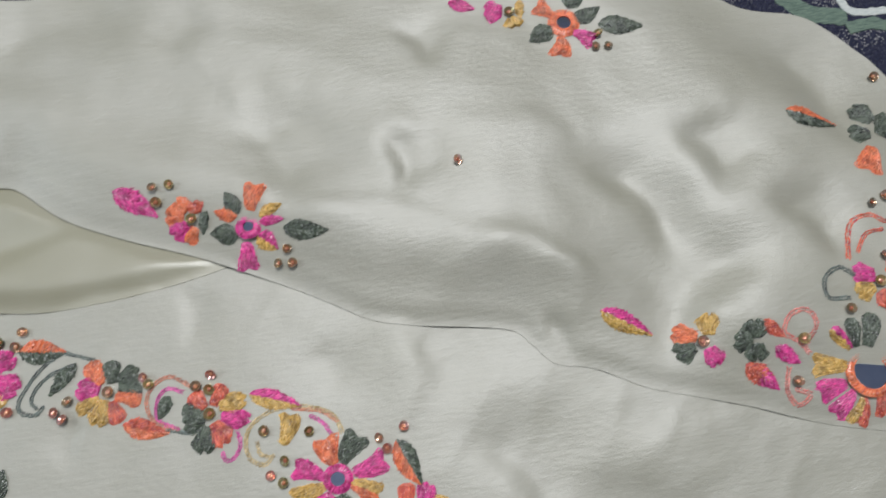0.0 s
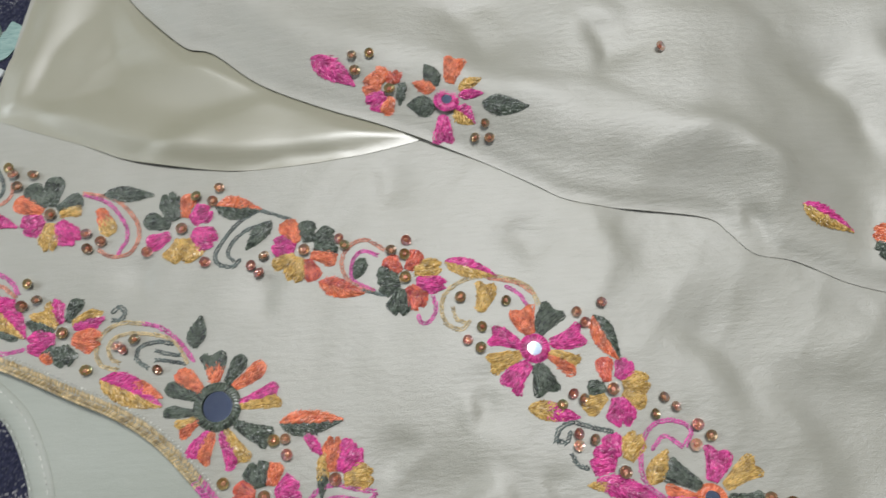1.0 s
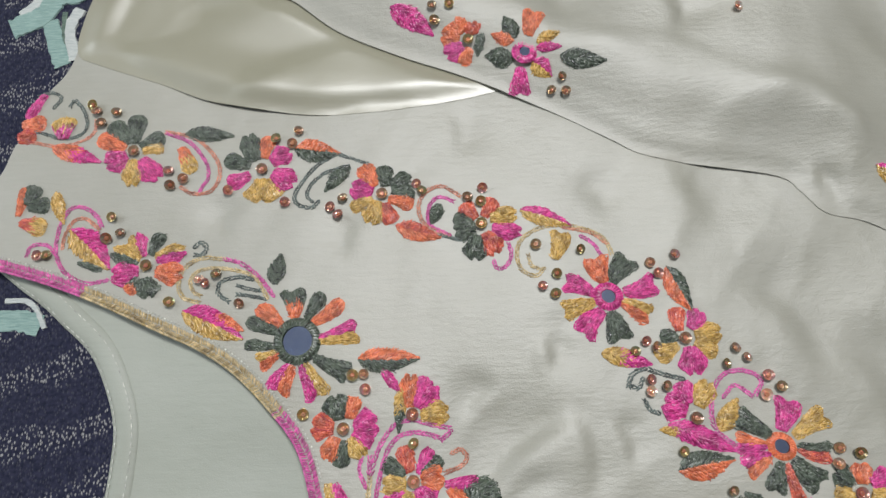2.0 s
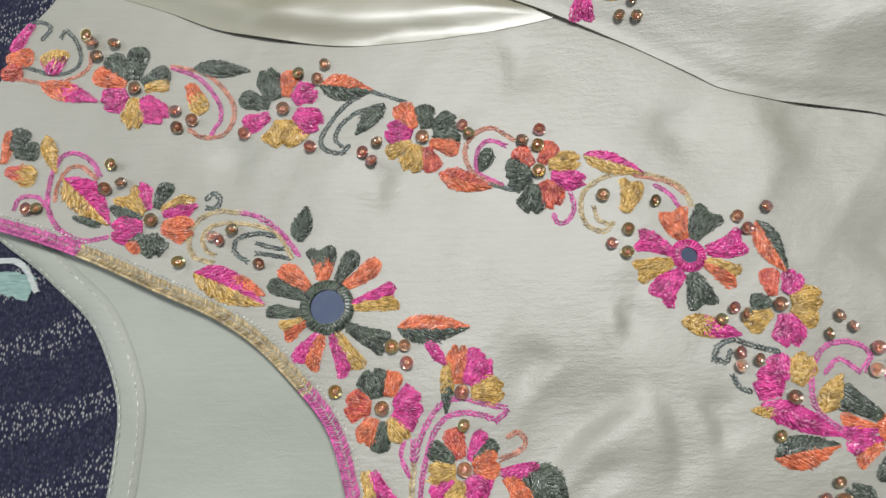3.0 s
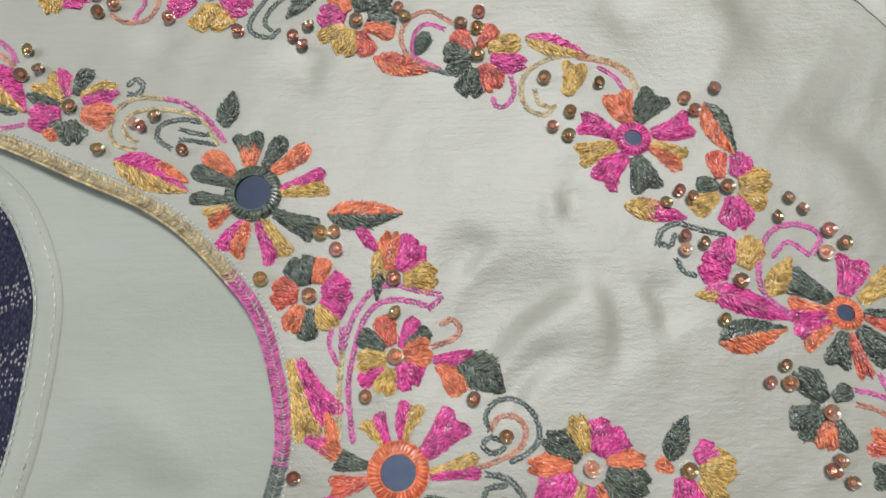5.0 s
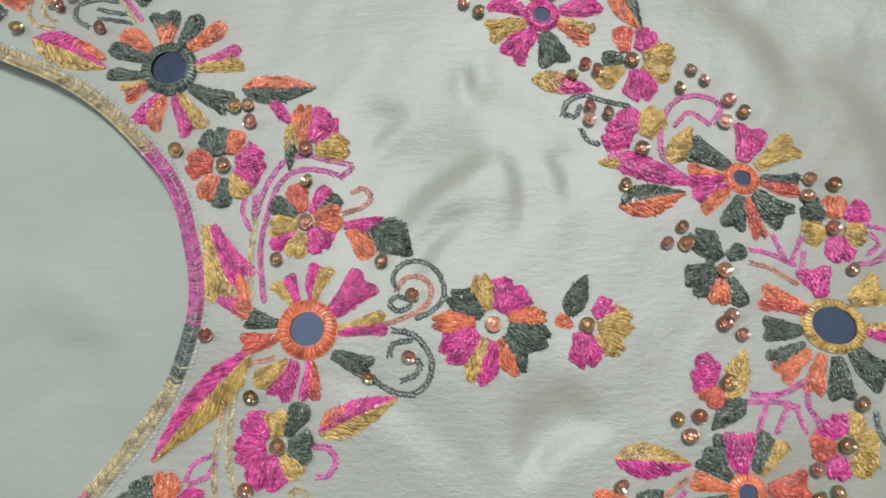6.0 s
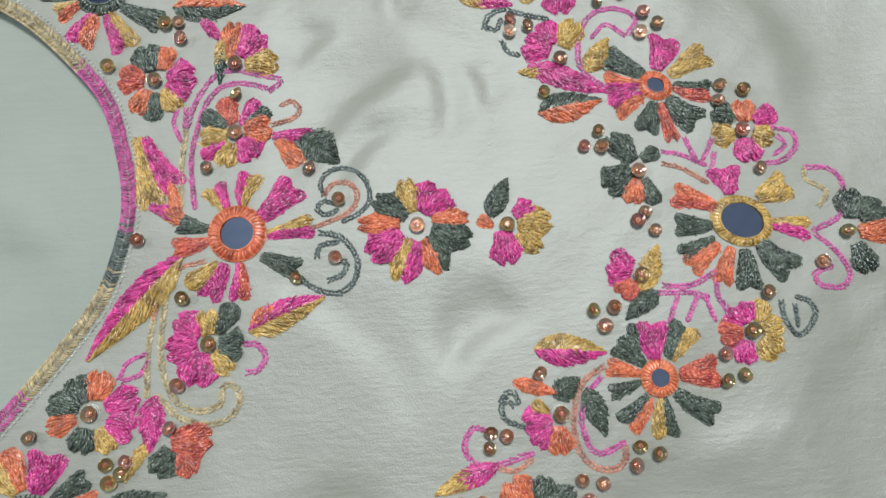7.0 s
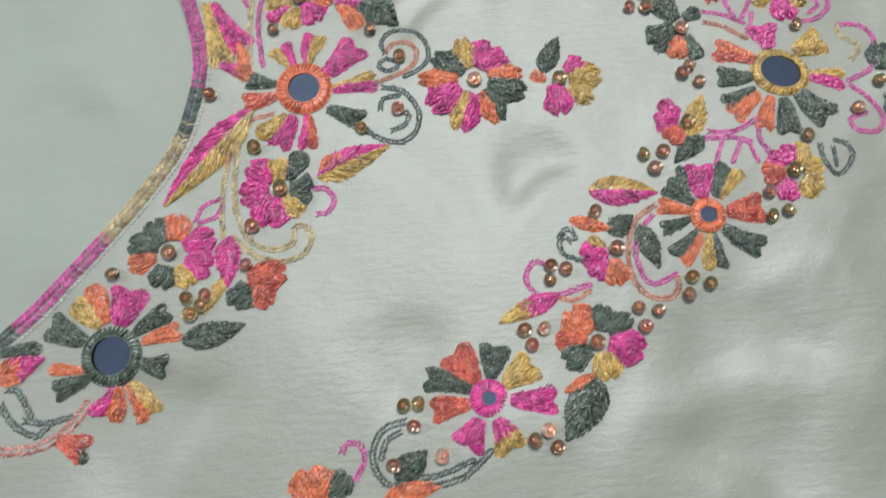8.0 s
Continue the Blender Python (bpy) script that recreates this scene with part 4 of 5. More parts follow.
leaf(83.5, 93.4, 90.1, 78.4, 8.4, "GO", "side")
flower(86.7, 69.5, "C")
petal("petal", 85.2, 71.8, 85.3, 79.6, 6.5, "R")
petal("heart", 88.9, 72.5, 93, 78.6, 7, "M")
petal("heart", 90, 70.3, 99, 71.5, 8.1, "Y")
petal("petal", 89.7, 68.4, 96.4, 64.2, 6.3, "Y")
petal("heart", 88, 67, 88.5, 57.8, 10, "M")
petal("petal", 84.5, 67.5, 77.3, 63.3, 7.2, "Y")
petal("petal", 84.5, 70.4, 79.1, 69.4, 6.7, "G")
done()
sequin(70.4, 65.5, "Y")
sequin(74, 69, "R")
sequin(77, 66.8, "C")
leaf(59.7, 65.3, 75.6, 61.5, 6.6, "YM", "len")
vine("G", 1.3, (67.3, 54.3), (68.6, 58.2), (73, 60.1), (78.5, 58.3), (84.6, 56.8))
vine("G", 1.2, (67.9, 55), (70.6, 54.2), (71.9, 56.7))
vine("G", 1.1, (71.8, 50.7), (73.4, 47.3), (75.7, 46.4))
sequin(74.2, 56.6, "R")
sequin(74, 53, "W")
sequin(78.9, 54.7, "C")
petal("petal", -131.6, 119.7, -129.1, 126.7, 7.6, "G", name="leaf")
petal("petal", -131.3, 119.4, -123.8, 119.9, 6.9, "G", name="leaf")
petal("petal", -133.9, 115.8, -133.4, 126.2, 4.3, "O", name="leaf")
petal("petal", -132.9, 113.6, -124, 111.3, 7.4, "RY", "len", name="leaf")
leaf(-122.2, 124.5, -118.3, 112.8, 4.9, "Y")
vine("M", 1.2, (-105.3, 111.5), (-107.3, 115.4), (-111.8, 118.4), (-116.5, 118.2), (-119.1, 113.5), (-119.9, 107.8), (-119, 101.3), (-114.7, 95.2), (-108.2, 92), (-101.5, 92.8))
vine("O", 1.0, (-105.8, 110.4), (-110.6, 114.4), (-114.9, 113.9), (-117.2, 109.4), (-117.6, 104.5))
leaf(-115.6, 110.8, -101, 96.6, 11, "MY", "side")
petal("petal", -111.8, 99.1, -103.2, 96.8, 3.1, "G", name="leaf")
sequin(-102.9, 107.5, "C")
sequin(-98.4, 108.9, "C")
sequin(-101.6, 114.8, "Y")
sequin(-124.7, 101.6, "R")
sequin(-122, 101.6, "Y")
vine("M", 1.0, (-128.9, 101.6), (-127.8, 105.1), (-123.2, 105.6), (-120.1, 103))
flower(-88.6, 97.5, "C")
petal("heart", -91, 95.6, -100.3, 94.8, 9.6, "M")
petal("heart", -91.3, 99, -101.1, 103.2, 7.8, "GY", "side")
petal("heart", -90.3, 100.6, -93.9, 109, 7.3, "YM", "side")
petal("petal", -87.9, 101.2, -84.5, 108.8, 5.7, "G")
petal("heart", -86, 99.7, -75.9, 103, 7.2, "YM", "side")
petal("heart", -85.7, 95.4, -76.3, 94.9, 8.7, "O")
petal("heart", -88.5, 93.5, -86.8, 86.5, 8, "G")
petal("petal", -90.8, 93.5, -94.1, 88.5, 6.1, "GO", "len")
done()
vine("G", 1.3, (-73.3, 101.1), (-70.7, 100.9), (-69.2, 103.4), (-71.3, 105.4), (-73, 103.8))
vine("Y", 1.2, (-70.1, 84.7), (-75.4, 86.3), (-77.6, 90.2), (-77, 94.9), (-73.9, 98.5), (-69.4, 99.9), (-63.3, 99.3))
vine("M", 1.2, (-63.3, 99.3), (-57.2, 97.6), (-51, 92.8), (-46, 86.5))
vine("Y", 1.0, (-69.9, 86.8), (-72.5, 88.6), (-73.8, 91.7), (-72.2, 94.8), (-67.7, 96.3), (-60.1, 95.6), (-52.5, 92.8), (-48.1, 86.1))
vine("G", 1.2, (-60.4, 84.8), (-64.2, 87.6), (-64.1, 91), (-61.5, 92.5), (-57, 92.9), (-53.2, 92.1))
vine("G", 1.0, (-58.4, 90.3), (-54.6, 89), (-50.5, 88.3))
vine("G", 1.0, (-58.2, 87.2), (-53.7, 86.5), (-48.9, 85.5))
sequin(-70.6, 92.1, "W")
sequin(-68.3, 91.2, "R")
sequin(-65, 93.9, "C")
sequin(-56.8, 84.2, "R")
sequin(-80, 84.8, "Y")
leaf(-46, 90.2, -44, 100.7, 6.5, "G")
mirror_flower(-37.4, 71.2, 4.99, 7.48, "G")
petal("petal", -42.3, 76.2, -51.1, 82.7, 6.3, "O")
petal("petal", -42.9, 74.2, -54.1, 78.6, 5.9, "G")
petal("petal", -44.3, 69.6, -54.5, 70.3, 4.1, "G")
petal("fan", -43.1, 67.7, -49.9, 64.4, 7, "OY", "side")
petal("fan", -39.1, 64, -43.6, 54.9, 9.5, "OM", "side")
petal("fan", -35.5, 64, -30, 52.9, 9.4, "YM", "side")
petal("fan", -31.9, 66, -20.6, 60.2, 7.2, "G")
petal("fan", -30.5, 71.6, -17.8, 74.3, 8.8, "MY", "side")
petal("petal", -32.7, 76.8, -23, 84, 6, "O")
petal("petal", -34.8, 78.2, -30, 87.1, 5.6, "G")
petal("fan", -38.3, 78.7, -40.2, 88.6, 9.2, "OG", "len")
done()
leaf(-75.4, 82, -55, 72.3, 10.4, "MY", "side")
leaf(-65.3, 80.6, -55, 75, 5.1, "O")
leaf(-17.9, 65.1, 1.7, 65.1, 8.7, "OG", "side")
sequin(-19.6, 60, "Y")
sequin(-16.1, 60.4, "C")
sequin(-15.4, 55.7, "R")
sequin(-34.8, 48.4, "Y")
flower(-22.2, 43.7, "C")
petal("heart", -23.3, 46.4, -25.1, 54.2, 9.8, "G")
petal("petal", -20.5, 46.7, -19, 53.3, 7, "O")
petal("heart", -19.1, 43.8, -11.4, 45.3, 10, "M")
petal("petal", -19.5, 42.3, -13.6, 38.5, 6, "M")
petal("heart", -20.1, 41.3, -16, 35.2, 7.4, "Y")
petal("petal", -21.9, 40.4, -23.2, 32.4, 6, "G")
petal("heart", -24.4, 41.4, -27.1, 34.4, 7.1, "O")
petal("heart", -25.1, 44, -32.2, 44.7, 9.2, "R")
done()
leaf(-10.3, 61.8, -4.4, 54.4, 3.4, "M")
leaf(-4.3, 56.1, -5.2, 42, 4.2, "YG", "len")
flower(-0.8, 47.6, "R")
petal("heart", -1.7, 49.7, -1.1, 60.3, 7.4, "O")
petal("heart", 0.7, 49.6, 6.6, 57, 8.5, "M")
petal("petal", -0, 49.9, 3.2, 59.4, 5.7, "M")
petal("heart", 1.6, 47.4, 10.7, 48.1, 8.6, "Y")
done()
vine("M", 1.2, (8, 39.9), (11.1, 42.9), (5, 44.5), (-1, 46), (-6.7, 44.2), (-11.1, 38), (-13.9, 29.5))
vine("Y", 1.2, (-13.9, 29.5), (-14.7, 18.8), (-14.4, 9))
vine("M", 1.2, (8.3, 40.2), (2, 42), (-4, 41.6), (-8.1, 37.8), (-10.9, 29.4), (-12.2, 20.2), (-11.1, 8.1))
vine("M", 1.0, (-16.5, 35.1), (-17.2, 31.2), (-15.3, 26.8))
vine("M", 1.0, (-14, 35.4), (-14.2, 31.1))
flower(-0.6, 27.8, "C")
petal("petal", -1.5, 30.4, -4.1, 38, 6.4, "R")
petal("petal", 0.7, 30, 4.8, 37.3, 4.6, "M")
petal("petal", -2.8, 30.1, -9.7, 33.8, 6.1, "G")
petal("petal", 1.6, 29.9, 8.1, 34.3, 5.2, "G")
petal("heart", 1.5, 28.4, 8.4, 30, 10.3, "O")
petal("heart", 0.7, 26, 4, 20, 8.7, "M")
petal("heart", -1.5, 25, -3.9, 18.5, 6.9, "Y")
petal("heart", -2.8, 27, -10.2, 26.7, 7.9, "Y")
petal("petal", -3.4, 25.1, -9.5, 21.5, 5.1, "M")
done()
sequin(-0.2, 38.7, "Y")
sequin(-7.8, 18.2, "C")
vine("O", 1.1, (8.8, 30.1), (14, 32), (15.8, 34.5), (14, 36.9), (11.5, 35.9))
petal("petal", 8.9, 26.5, 19.2, 27.6, 4.8, "M", name="leaf")
petal("petal", 10.3, 26, 16.2, 18.6, 7.2, "O", name="leaf")
leaf(14.8, 26.9, 26.4, 18.4, 11.4, "G")
sequin(18.9, 16.8, "C")
petal("fan", -26.6, 28, -21.6, 7.6, 8.2, "Y", name="leaf")
petal("fan", -25.2, 27.6, -15.8, 12.5, 8.6, "M", name="leaf")
petal("petal", -22.6, 8.6, -13.6, 4.4, 4.8, "MO", "len", name="leaf")
petal("petal", -17.6, 15, -15.4, 6, 4, "O", name="leaf")
mirror_flower(0, 0.2, 4.49, 7.38, "O")
petal("fan", -3.2, 6.7, -6.7, 13.5, 7.4, "YM", "side")
petal("fan", 1.2, 7.5, 3.7, 16.7, 7.4, "MY", "side")
petal("fan", 5.9, 3.9, 15.4, 12.9, 10, "M")
petal("fan", 7.4, -0.4, 19.9, 1.4, 6.7, "YM", "side")
petal("fan", 5.9, -6.1, 16, -10.2, 6.3, "G")
petal("fan", 0.6, -7.4, 0.5, -17.4, 5.9, "RM", "side")
petal("fan", -3, -7.3, -7.7, -16.5, 7.4, "M")
petal("petal", -4.7, -7.2, -12.8, -12.9, 6, "Y")
petal("fan", -7.4, 1.7, -15.5, 3.6, 5.5, "G")
petal("fan", -7.1, -1.2, -16.7, -3.1, 6, "R")
done()
leaf(-14, -4.9, -37.4, -30.3, 10.1, "YM", "side")
leaf(-21.5, -13.1, -29.6, -21.1, 4.8, "O")
sequin(-25.2, -0.2, "R")
sequin(-13.5, -15.6, "Y")
sequin(25, -7.1, "C")
sequin(26.3, 8.1, "C")
sequin(15, -11.9, "Y")
vine("G", 1.1, (22.2, 9.4), (21.4, 12.9), (24.1, 16.2), (28.7, 16.6), (33, 13.2), (34.2, 7.7), (31.6, 4.2), (27.5, 2.3))
vine("O", 1.1, (22.4, 9.2), (24.6, 12.4), (28.8, 12.4), (31, 9.2), (29.6, 5.4), (25.4, 2.9), (19.5, 0.9))
vine("G", 1.1, (24.6, 7.1), (21.8, 7.7), (20.6, 5.6), (22.9, 4), (25.2, 5))
vine("G", 1.3, (20.9, -0.6), (26.7, -2.3), (30.5, -8.3), (29.2, -13.9), (24.9, -16.5), (19.3, -14.9), (15.8, -12.2))
vine("G", 1.2, (20.3, -7.1), (20.9, -4.2), (25.2, -3.3))
vine("G", 1.2, (22.9, -13.1), (26.5, -11.7), (27.7, -8.8), (25.1, -8))
leaf(2.8, -25, 21.9, -17, 8.4, "MY", "side")
leaf(3.3, -23.3, 11.6, -19.6, 5, "O")
flower(46.2, 0, "W")
petal("heart", 43.9, 2.4, 35.1, 7.8, 7.3, "G")
petal("heart", 44.9, 3.4, 43.4, 12.7, 6.8, "Y")
petal("heart", 48.1, 3, 52.5, 10.5, 12.7, "M")
petal("heart", 49.9, 1.7, 59.7, 1.4, 5.6, "O")
petal("heart", 49.8, -0.8, 60.2, -4.6, 9, "G")
petal("heart", 48.2, -3.3, 52.3, -12.8, 7.8, "GO", "side")
petal("heart", 44.8, -3.6, 41, -14.7, 9.5, "MY", "side")
petal("heart", 42.1, -1.6, 33.4, -7.7, 10.4, "M")
petal("heart", 41.9, 0.6, 30.7, 1, 6.1, "O")
done()
leaf(65.1, 1.5, 70.6, 11.7, 6.2, "G")
flower(69.5, -1, "Y")
petal("heart", 71.6, 1.2, 76.9, 4.2, 7.3, "M")
petal("heart", 72.2, -0.7, 81.3, -0.7, 8.8, "Y")
petal("heart", 72, -3.2, 77.8, -8.2, 5.8, "Y")
petal("heart", 67.7, -2.4, 69, -11.7, 8.9, "M")
petal("petal", 66, -0.9, 62, 0.8, 4.1, "O")
done()
flower(-7, -27.6, "C")
petal("heart", -7.2, -25.5, -8, -19, 7.8, "Y")
petal("petal", -5.2, -25.2, -0.9, -17.7, 6.4, "G")
petal("heart", -4.7, -27.7, 1.4, -28.7, 10.5, "G")
petal("heart", -6.1, -29.7, -1.6, -34.9, 7.1, "Y")
petal("heart", -8.8, -29.5, -10.3, -37.9, 10.9, "M")
petal("heart", -10, -27.5, -17.9, -29.1, 8.5, "M")
petal("heart", -9.2, -25.4, -15.4, -20.3, 8.1, "M")
done()
vine("M", 1.2, (2.2, -35.1), (5.2, -34.5), (6.9, -31.2), (4.9, -28.4), (2.1, -28))
vine("O", 1.0, (-8.4, -6.5), (-15.4, -8.4), (-19.1, -13.2), (-21.1, -20.1))
vine("Y", 1.2, (-21.1, -20.1), (-22.3, -28.3), (-22.2, -39))
vine("Y", 1.3, (-18.1, -14.6), (-19.2, -25.7), (-18.5, -33.9), (-15.3, -40.7), (-9.8, -43.8), (-4.3, -42.5), (-3.7, -38.5), (-1, -38), (0.6, -41.4), (-1.6, -45.5), (-7, -47.1), (-13.8, -45), (-19.4, -39.8))
sequin(-14.4, -37.1, "R")
vine("M", 0.9, (-29.2, -35), (-27.3, -31), (-23.2, -29.3))
vine("M", 0.9, (-28.5, -35.4), (-24.4, -34.3), (-22.2, -31.3))
flower(-35.4, -42.9, "C")
petal("heart", -38.2, -41.2, -46.2, -39.9, 7.5, "G")
petal("heart", -37.2, -40.3, -40, -33.7, 8.4, "G")
petal("heart", -34.9, -39.7, -33.9, -32.6, 8.7, "O")
petal("heart", -32.1, -41.4, -23.9, -38.9, 8.1, "M")
petal("heart", -31.5, -45.1, -24.7, -47.8, 9.6, "M")
petal("heart", -33.2, -46.4, -29.9, -52.2, 6.9, "Y")
petal("heart", -36.3, -46.2, -37.9, -52.1, 8.2, "G")
petal("heart", -38.8, -43.8, -45.8, -46, 6.4, "O")
done()
flower(87.3, 44.6, "C")
petal("heart", 84.8, 46.6, 77.6, 49.7, 10.4, "M")
petal("petal", 85.5, 49, 84.8, 56, 7.3, "M")
petal("heart", 88.7, 47.9, 92.8, 56, 8, "Y")
petal("leaf", 78.4, 42.8, 98.5, 34.6, 7.5, "M")
petal("leaf", 82.8, 41, 75.6, 41.4, 3.4, "Y")
done()
vine("M", 1.2, (106.9, 51.3), (109.4, 55.7), (105.3, 58.7), (99.1, 58.6), (94.8, 54.6), (92.6, 47.3), (93.5, 40.8), (98.7, 36.1))
vine("M", 1.0, (106.1, 50.8), (101, 54.4), (97.1, 51.2))
leaf(94.5, 40.6, 101.3, 50.4, 6.6, "Y")
sequin(102.2, 66, "C")
sequin(105.4, 62.9, "C")
sequin(98.6, 61.1, "Y")
sequin(111.5, 57.2, "R")
sequin(115, 53.8, "C")
sequin(110.1, 51.4, "W")
sequin(81.8, 35, "Y")
leaf(80.1, 29.3, 97.6, 32.1, 9.6, "GO", "side")
mirror_flower(112.6, 35.7, 2.6, 4.7, "O", 0.86, -30)
petal("fan", 110, 38.8, 99.9, 45.5, 8.2, "G")
petal("fan", 113.4, 40.3, 117, 50.2, 10.1, "M")
petal("fan", 116.8, 38.5, 128.6, 45, 8.2, "Y")
petal("fan", 117.3, 35.1, 128.1, 33.4, 7.8, "GR", "side")
petal("fan", 115.3, 31.7, 123.2, 24.1, 9.9, "G")
petal("fan", 111.9, 31.1, 108.6, 22, 7.4, "G")
petal("fan", 113.4, 30.8, 115.7, 19.2, 4.6, "R")
petal("fan", 108.9, 33.1, 100.3, 28.9, 8.7, "OM", "side")
petal("fan", 108.2, 36.1, 98.4, 37.2, 7.5, "MO", "side")
done()
sequin(130.3, 34.8, "C")
sequin(128.9, 30.1, "C")
sequin(136.4, 33.4, "Y")
flower(134, 21.6, "R")
petal("heart", 135.9, 24.2, 135.9, 30.5, 8.3, "O")
petal("petal", 137.7, 24.5, 144.5, 27, 7.1, "M")
petal("heart", 132.5, 24.4, 127.1, 28.1, 8.3, "G")
petal("heart", 132, 21.3, 126.3, 20, 8.5, "Y")
petal("heart", 137.3, 21.1, 142.6, 18.8, 7.9, "Y")
petal("heart", 134.9, 19.3, 135.5, 12.5, 8.8, "M")
done()
vine("M", 1.2, (142.5, 22.5), (148, 20.7), (148.2, 16.4), (143.7, 12.6), (138, 11.9))
vine("M", 0.9, (144, 19.7), (145.6, 17.3), (142.6, 14.8))
sequin(137, 10.8, "C")
sequin(91.3, 19.3, "R")
sequin(95.4, 23.3, "C")
sequin(96.2, 18.8, "C")
flower(104.9, 11.6, "C")
petal("heart", 104.3, 14.3, 98.1, 22.1, 7.9, "G")
petal("heart", 103.4, 12.4, 96, 6.7, 9.8, "G")
petal("petal", 106.3, 14.7, 111, 17.1, 5.1, "G")
petal("heart", 103.9, 9.8, 102.7, 2.8, 7.7, "O")
petal("petal", 106.8, 9.7, 108.8, 2.3, 5.3, "G")
done()
vine("M", 1.1, (112.2, 16.7), (117.2, 15.4), (122.6, 12.6))
vine("M", 1.1, (118.6, 20.4), (120.4, 14.5))
vine("M", 1.1, (126, 19.7), (122.4, 13.5))
vine("O", 1.1, (111.8, 13.3), (116.8, 11.6), (122.5, 7.7))
vine("M", 1.1, (125.9, 15.8), (124.2, 9.5))
mirror_flower(130.4, -3.3, 5.9, 8.1, "Y", 0.82, -18)
petal("fan", 124.4, 0.4, 113.2, 5.3, 7.4, "RO", "side")
petal("fan", 128.3, 3.9, 127.3, 11.7, 9.9, "M")
petal("fan", 135.4, 2.4, 144.4, 6.7, 9.2, "Y")
petal("fan", 137.6, -4.6, 148.5, -6.5, 7, "YM", "side")
petal("fan", 134.2, -8.8, 142.1, -17.8, 10.1, "G")
petal("fan", 130.1, -10.7, 130, -21.8, 7.8, "G")
petal("fan", 126.8, -10, 122.9, -19.8, 5.8, "O")
petal("fan", 123.7, -9, 115.1, -15.2, 7.2, "O")
petal("fan", 122.8, -7.3, 113.2, -11.7, 5.2, "G")
petal("fan", 122.9, -4, 112.8, -3.5, 7, "G")
done()
vine("Y", 1.1, (151.3, -0.4), (154.2, 3.2), (151.6, 5.6), (149.2, 7.2), (149.3, 9.9))
vine("M", 1.2, (149.4, 10.5), (155.3, 10), (158.5, 6.8), (158.2, 0.8), (156, -3.6), (149.6, -6.5))
vine("M", 1.2, (149.4, -7.7), (153.8, -12.3), (156.5, -18.1), (154.4, -21.7), (148.7, -21.2), (147.5, -18), (151.7, -16.5))
sequin(105.5, 0.2, "C")
sequin(103.4, -2, "R")
sequin(107.6, -4.6, "C")
sequin(149.8, -15.1, "C")
sequin(134, -22.2, "C")
vine("G", 1.2, (137.4, -24.7), (137.5, -28.6), (139.5, -32.8), (141.8, -33.2), (145.5, -28.9), (144.9, -25.4), (141.8, -23.9))
vine("G", 1.0, (140.8, -25.9), (140.8, -30.7))
flower(102.7, -16.1, "C")
petal("heart", 100.8, -14.6, 94.8, -11.9, 11.2, "M")
petal("heart", 100.5, -17.4, 96.7, -20.9, 8.5, "R")
petal("leaf", 102.5, -20, 107.8, -8.5, 6.6, "Y")
petal("leaf", 106.5, -20.5, 97.8, -27.1, 5.9, "G")
done()
sequin(89.4, -24.4, "Y")
sequin(95.1, -23.9, "C")
sequin(92.2, -28.6, "C")
vine("M", 1.2, (108.1, -19.1), (115.2, -19.4), (121.8, -16.3))
vine("M", 1.1, (106.4, -20.9), (114.2, -21.2), (118.7, -22.4))
vine("M", 1.0, (111.3, -22.1), (108.9, -27.6))
vine("M", 1.0, (116.4, -22.3), (113.4, -27.8))
vine("M", 1.0, (118.4, -22.1), (119.9, -28.1))
vine("M", 1.1, (121.8, -18), (121.6, -22.3), (123.1, -25.4))
mirror_flower(104.5, -42.1, 2.46, 4.65, "O")
petal("fan", 104, -37.6, 104.2, -27.8, 9.5, "M")
petal("fan", 107.6, -37.9, 112.8, -29.1, 9.2, "GY", "side")
petal("fan", 109.5, -41.8, 119.8, -40.8, 9.1, "R")
petal("fan", 108, -45.6, 118, -52.3, 7.3, "G")
petal("fan", 104.7, -46.9, 105.1, -56.9, 7.8, "GY", "side")
petal("fan", 101.6, -46.2, 94.8, -53.6, 8.1, "OG", "side")
petal("fan", 100.3, -40.8, 91.3, -38.6, 4.9, "O")
petal("fan", 100, -42.7, 91.5, -45.3, 4.1, "G")
petal("fan", 101.3, -38.6, 94.1, -33, 6.4, "G")
petal("petal", 99.7, -35.8, 98.8, -28.2, 3.1, "G")
done()
flower(128.8, -31.7, "Y")
petal("heart", 127.8, -29.8, 125.7, -25, 10.7, "M")
petal("petal", 130.8, -29.7, 132.6, -24.2, 5.6, "Y")
petal("heart", 131.2, -31.4, 137, -30.5, 6.7, "Y")
petal("heart", 130.9, -33.8, 135, -38.4, 8.3, "Y")
petal("heart", 127.5, -34.1, 125.8, -39.8, 7.5, "M")
petal("heart", 126.4, -31.8, 120.6, -32.3, 8.7, "R")
done()
sequin(121.3, -37.1, "R")
sequin(120.8, -43.5, "Y")
sequin(125.4, -42.6, "Y")
leaf(74, -33.3, 91.9, -35.1, 8.8, "YM", "side")
petal("heart", 159.2, -4.3, 160, 4.2, 7.9, "G", name="leaf")
petal("heart", 161.2, -4.4, 168.4, -0.8, 7.9, "G", name="leaf")
petal("heart", 159.6, -10.7, 161.8, -18.8, 7.7, "G", name="leaf")
petal("heart", 160.5, -8, 170.7, -7.1, 6.9, "O", name="leaf")
sequin(157.5, -7.7, "Y")
vine("O", 1.3, (91.1, -38.3), (85.3, -42.2), (82.4, -49.7), (82.6, -57.1), (85.6, -61.8), (90.5, -63.3), (94.1, -61.2), (94.2, -57.9))
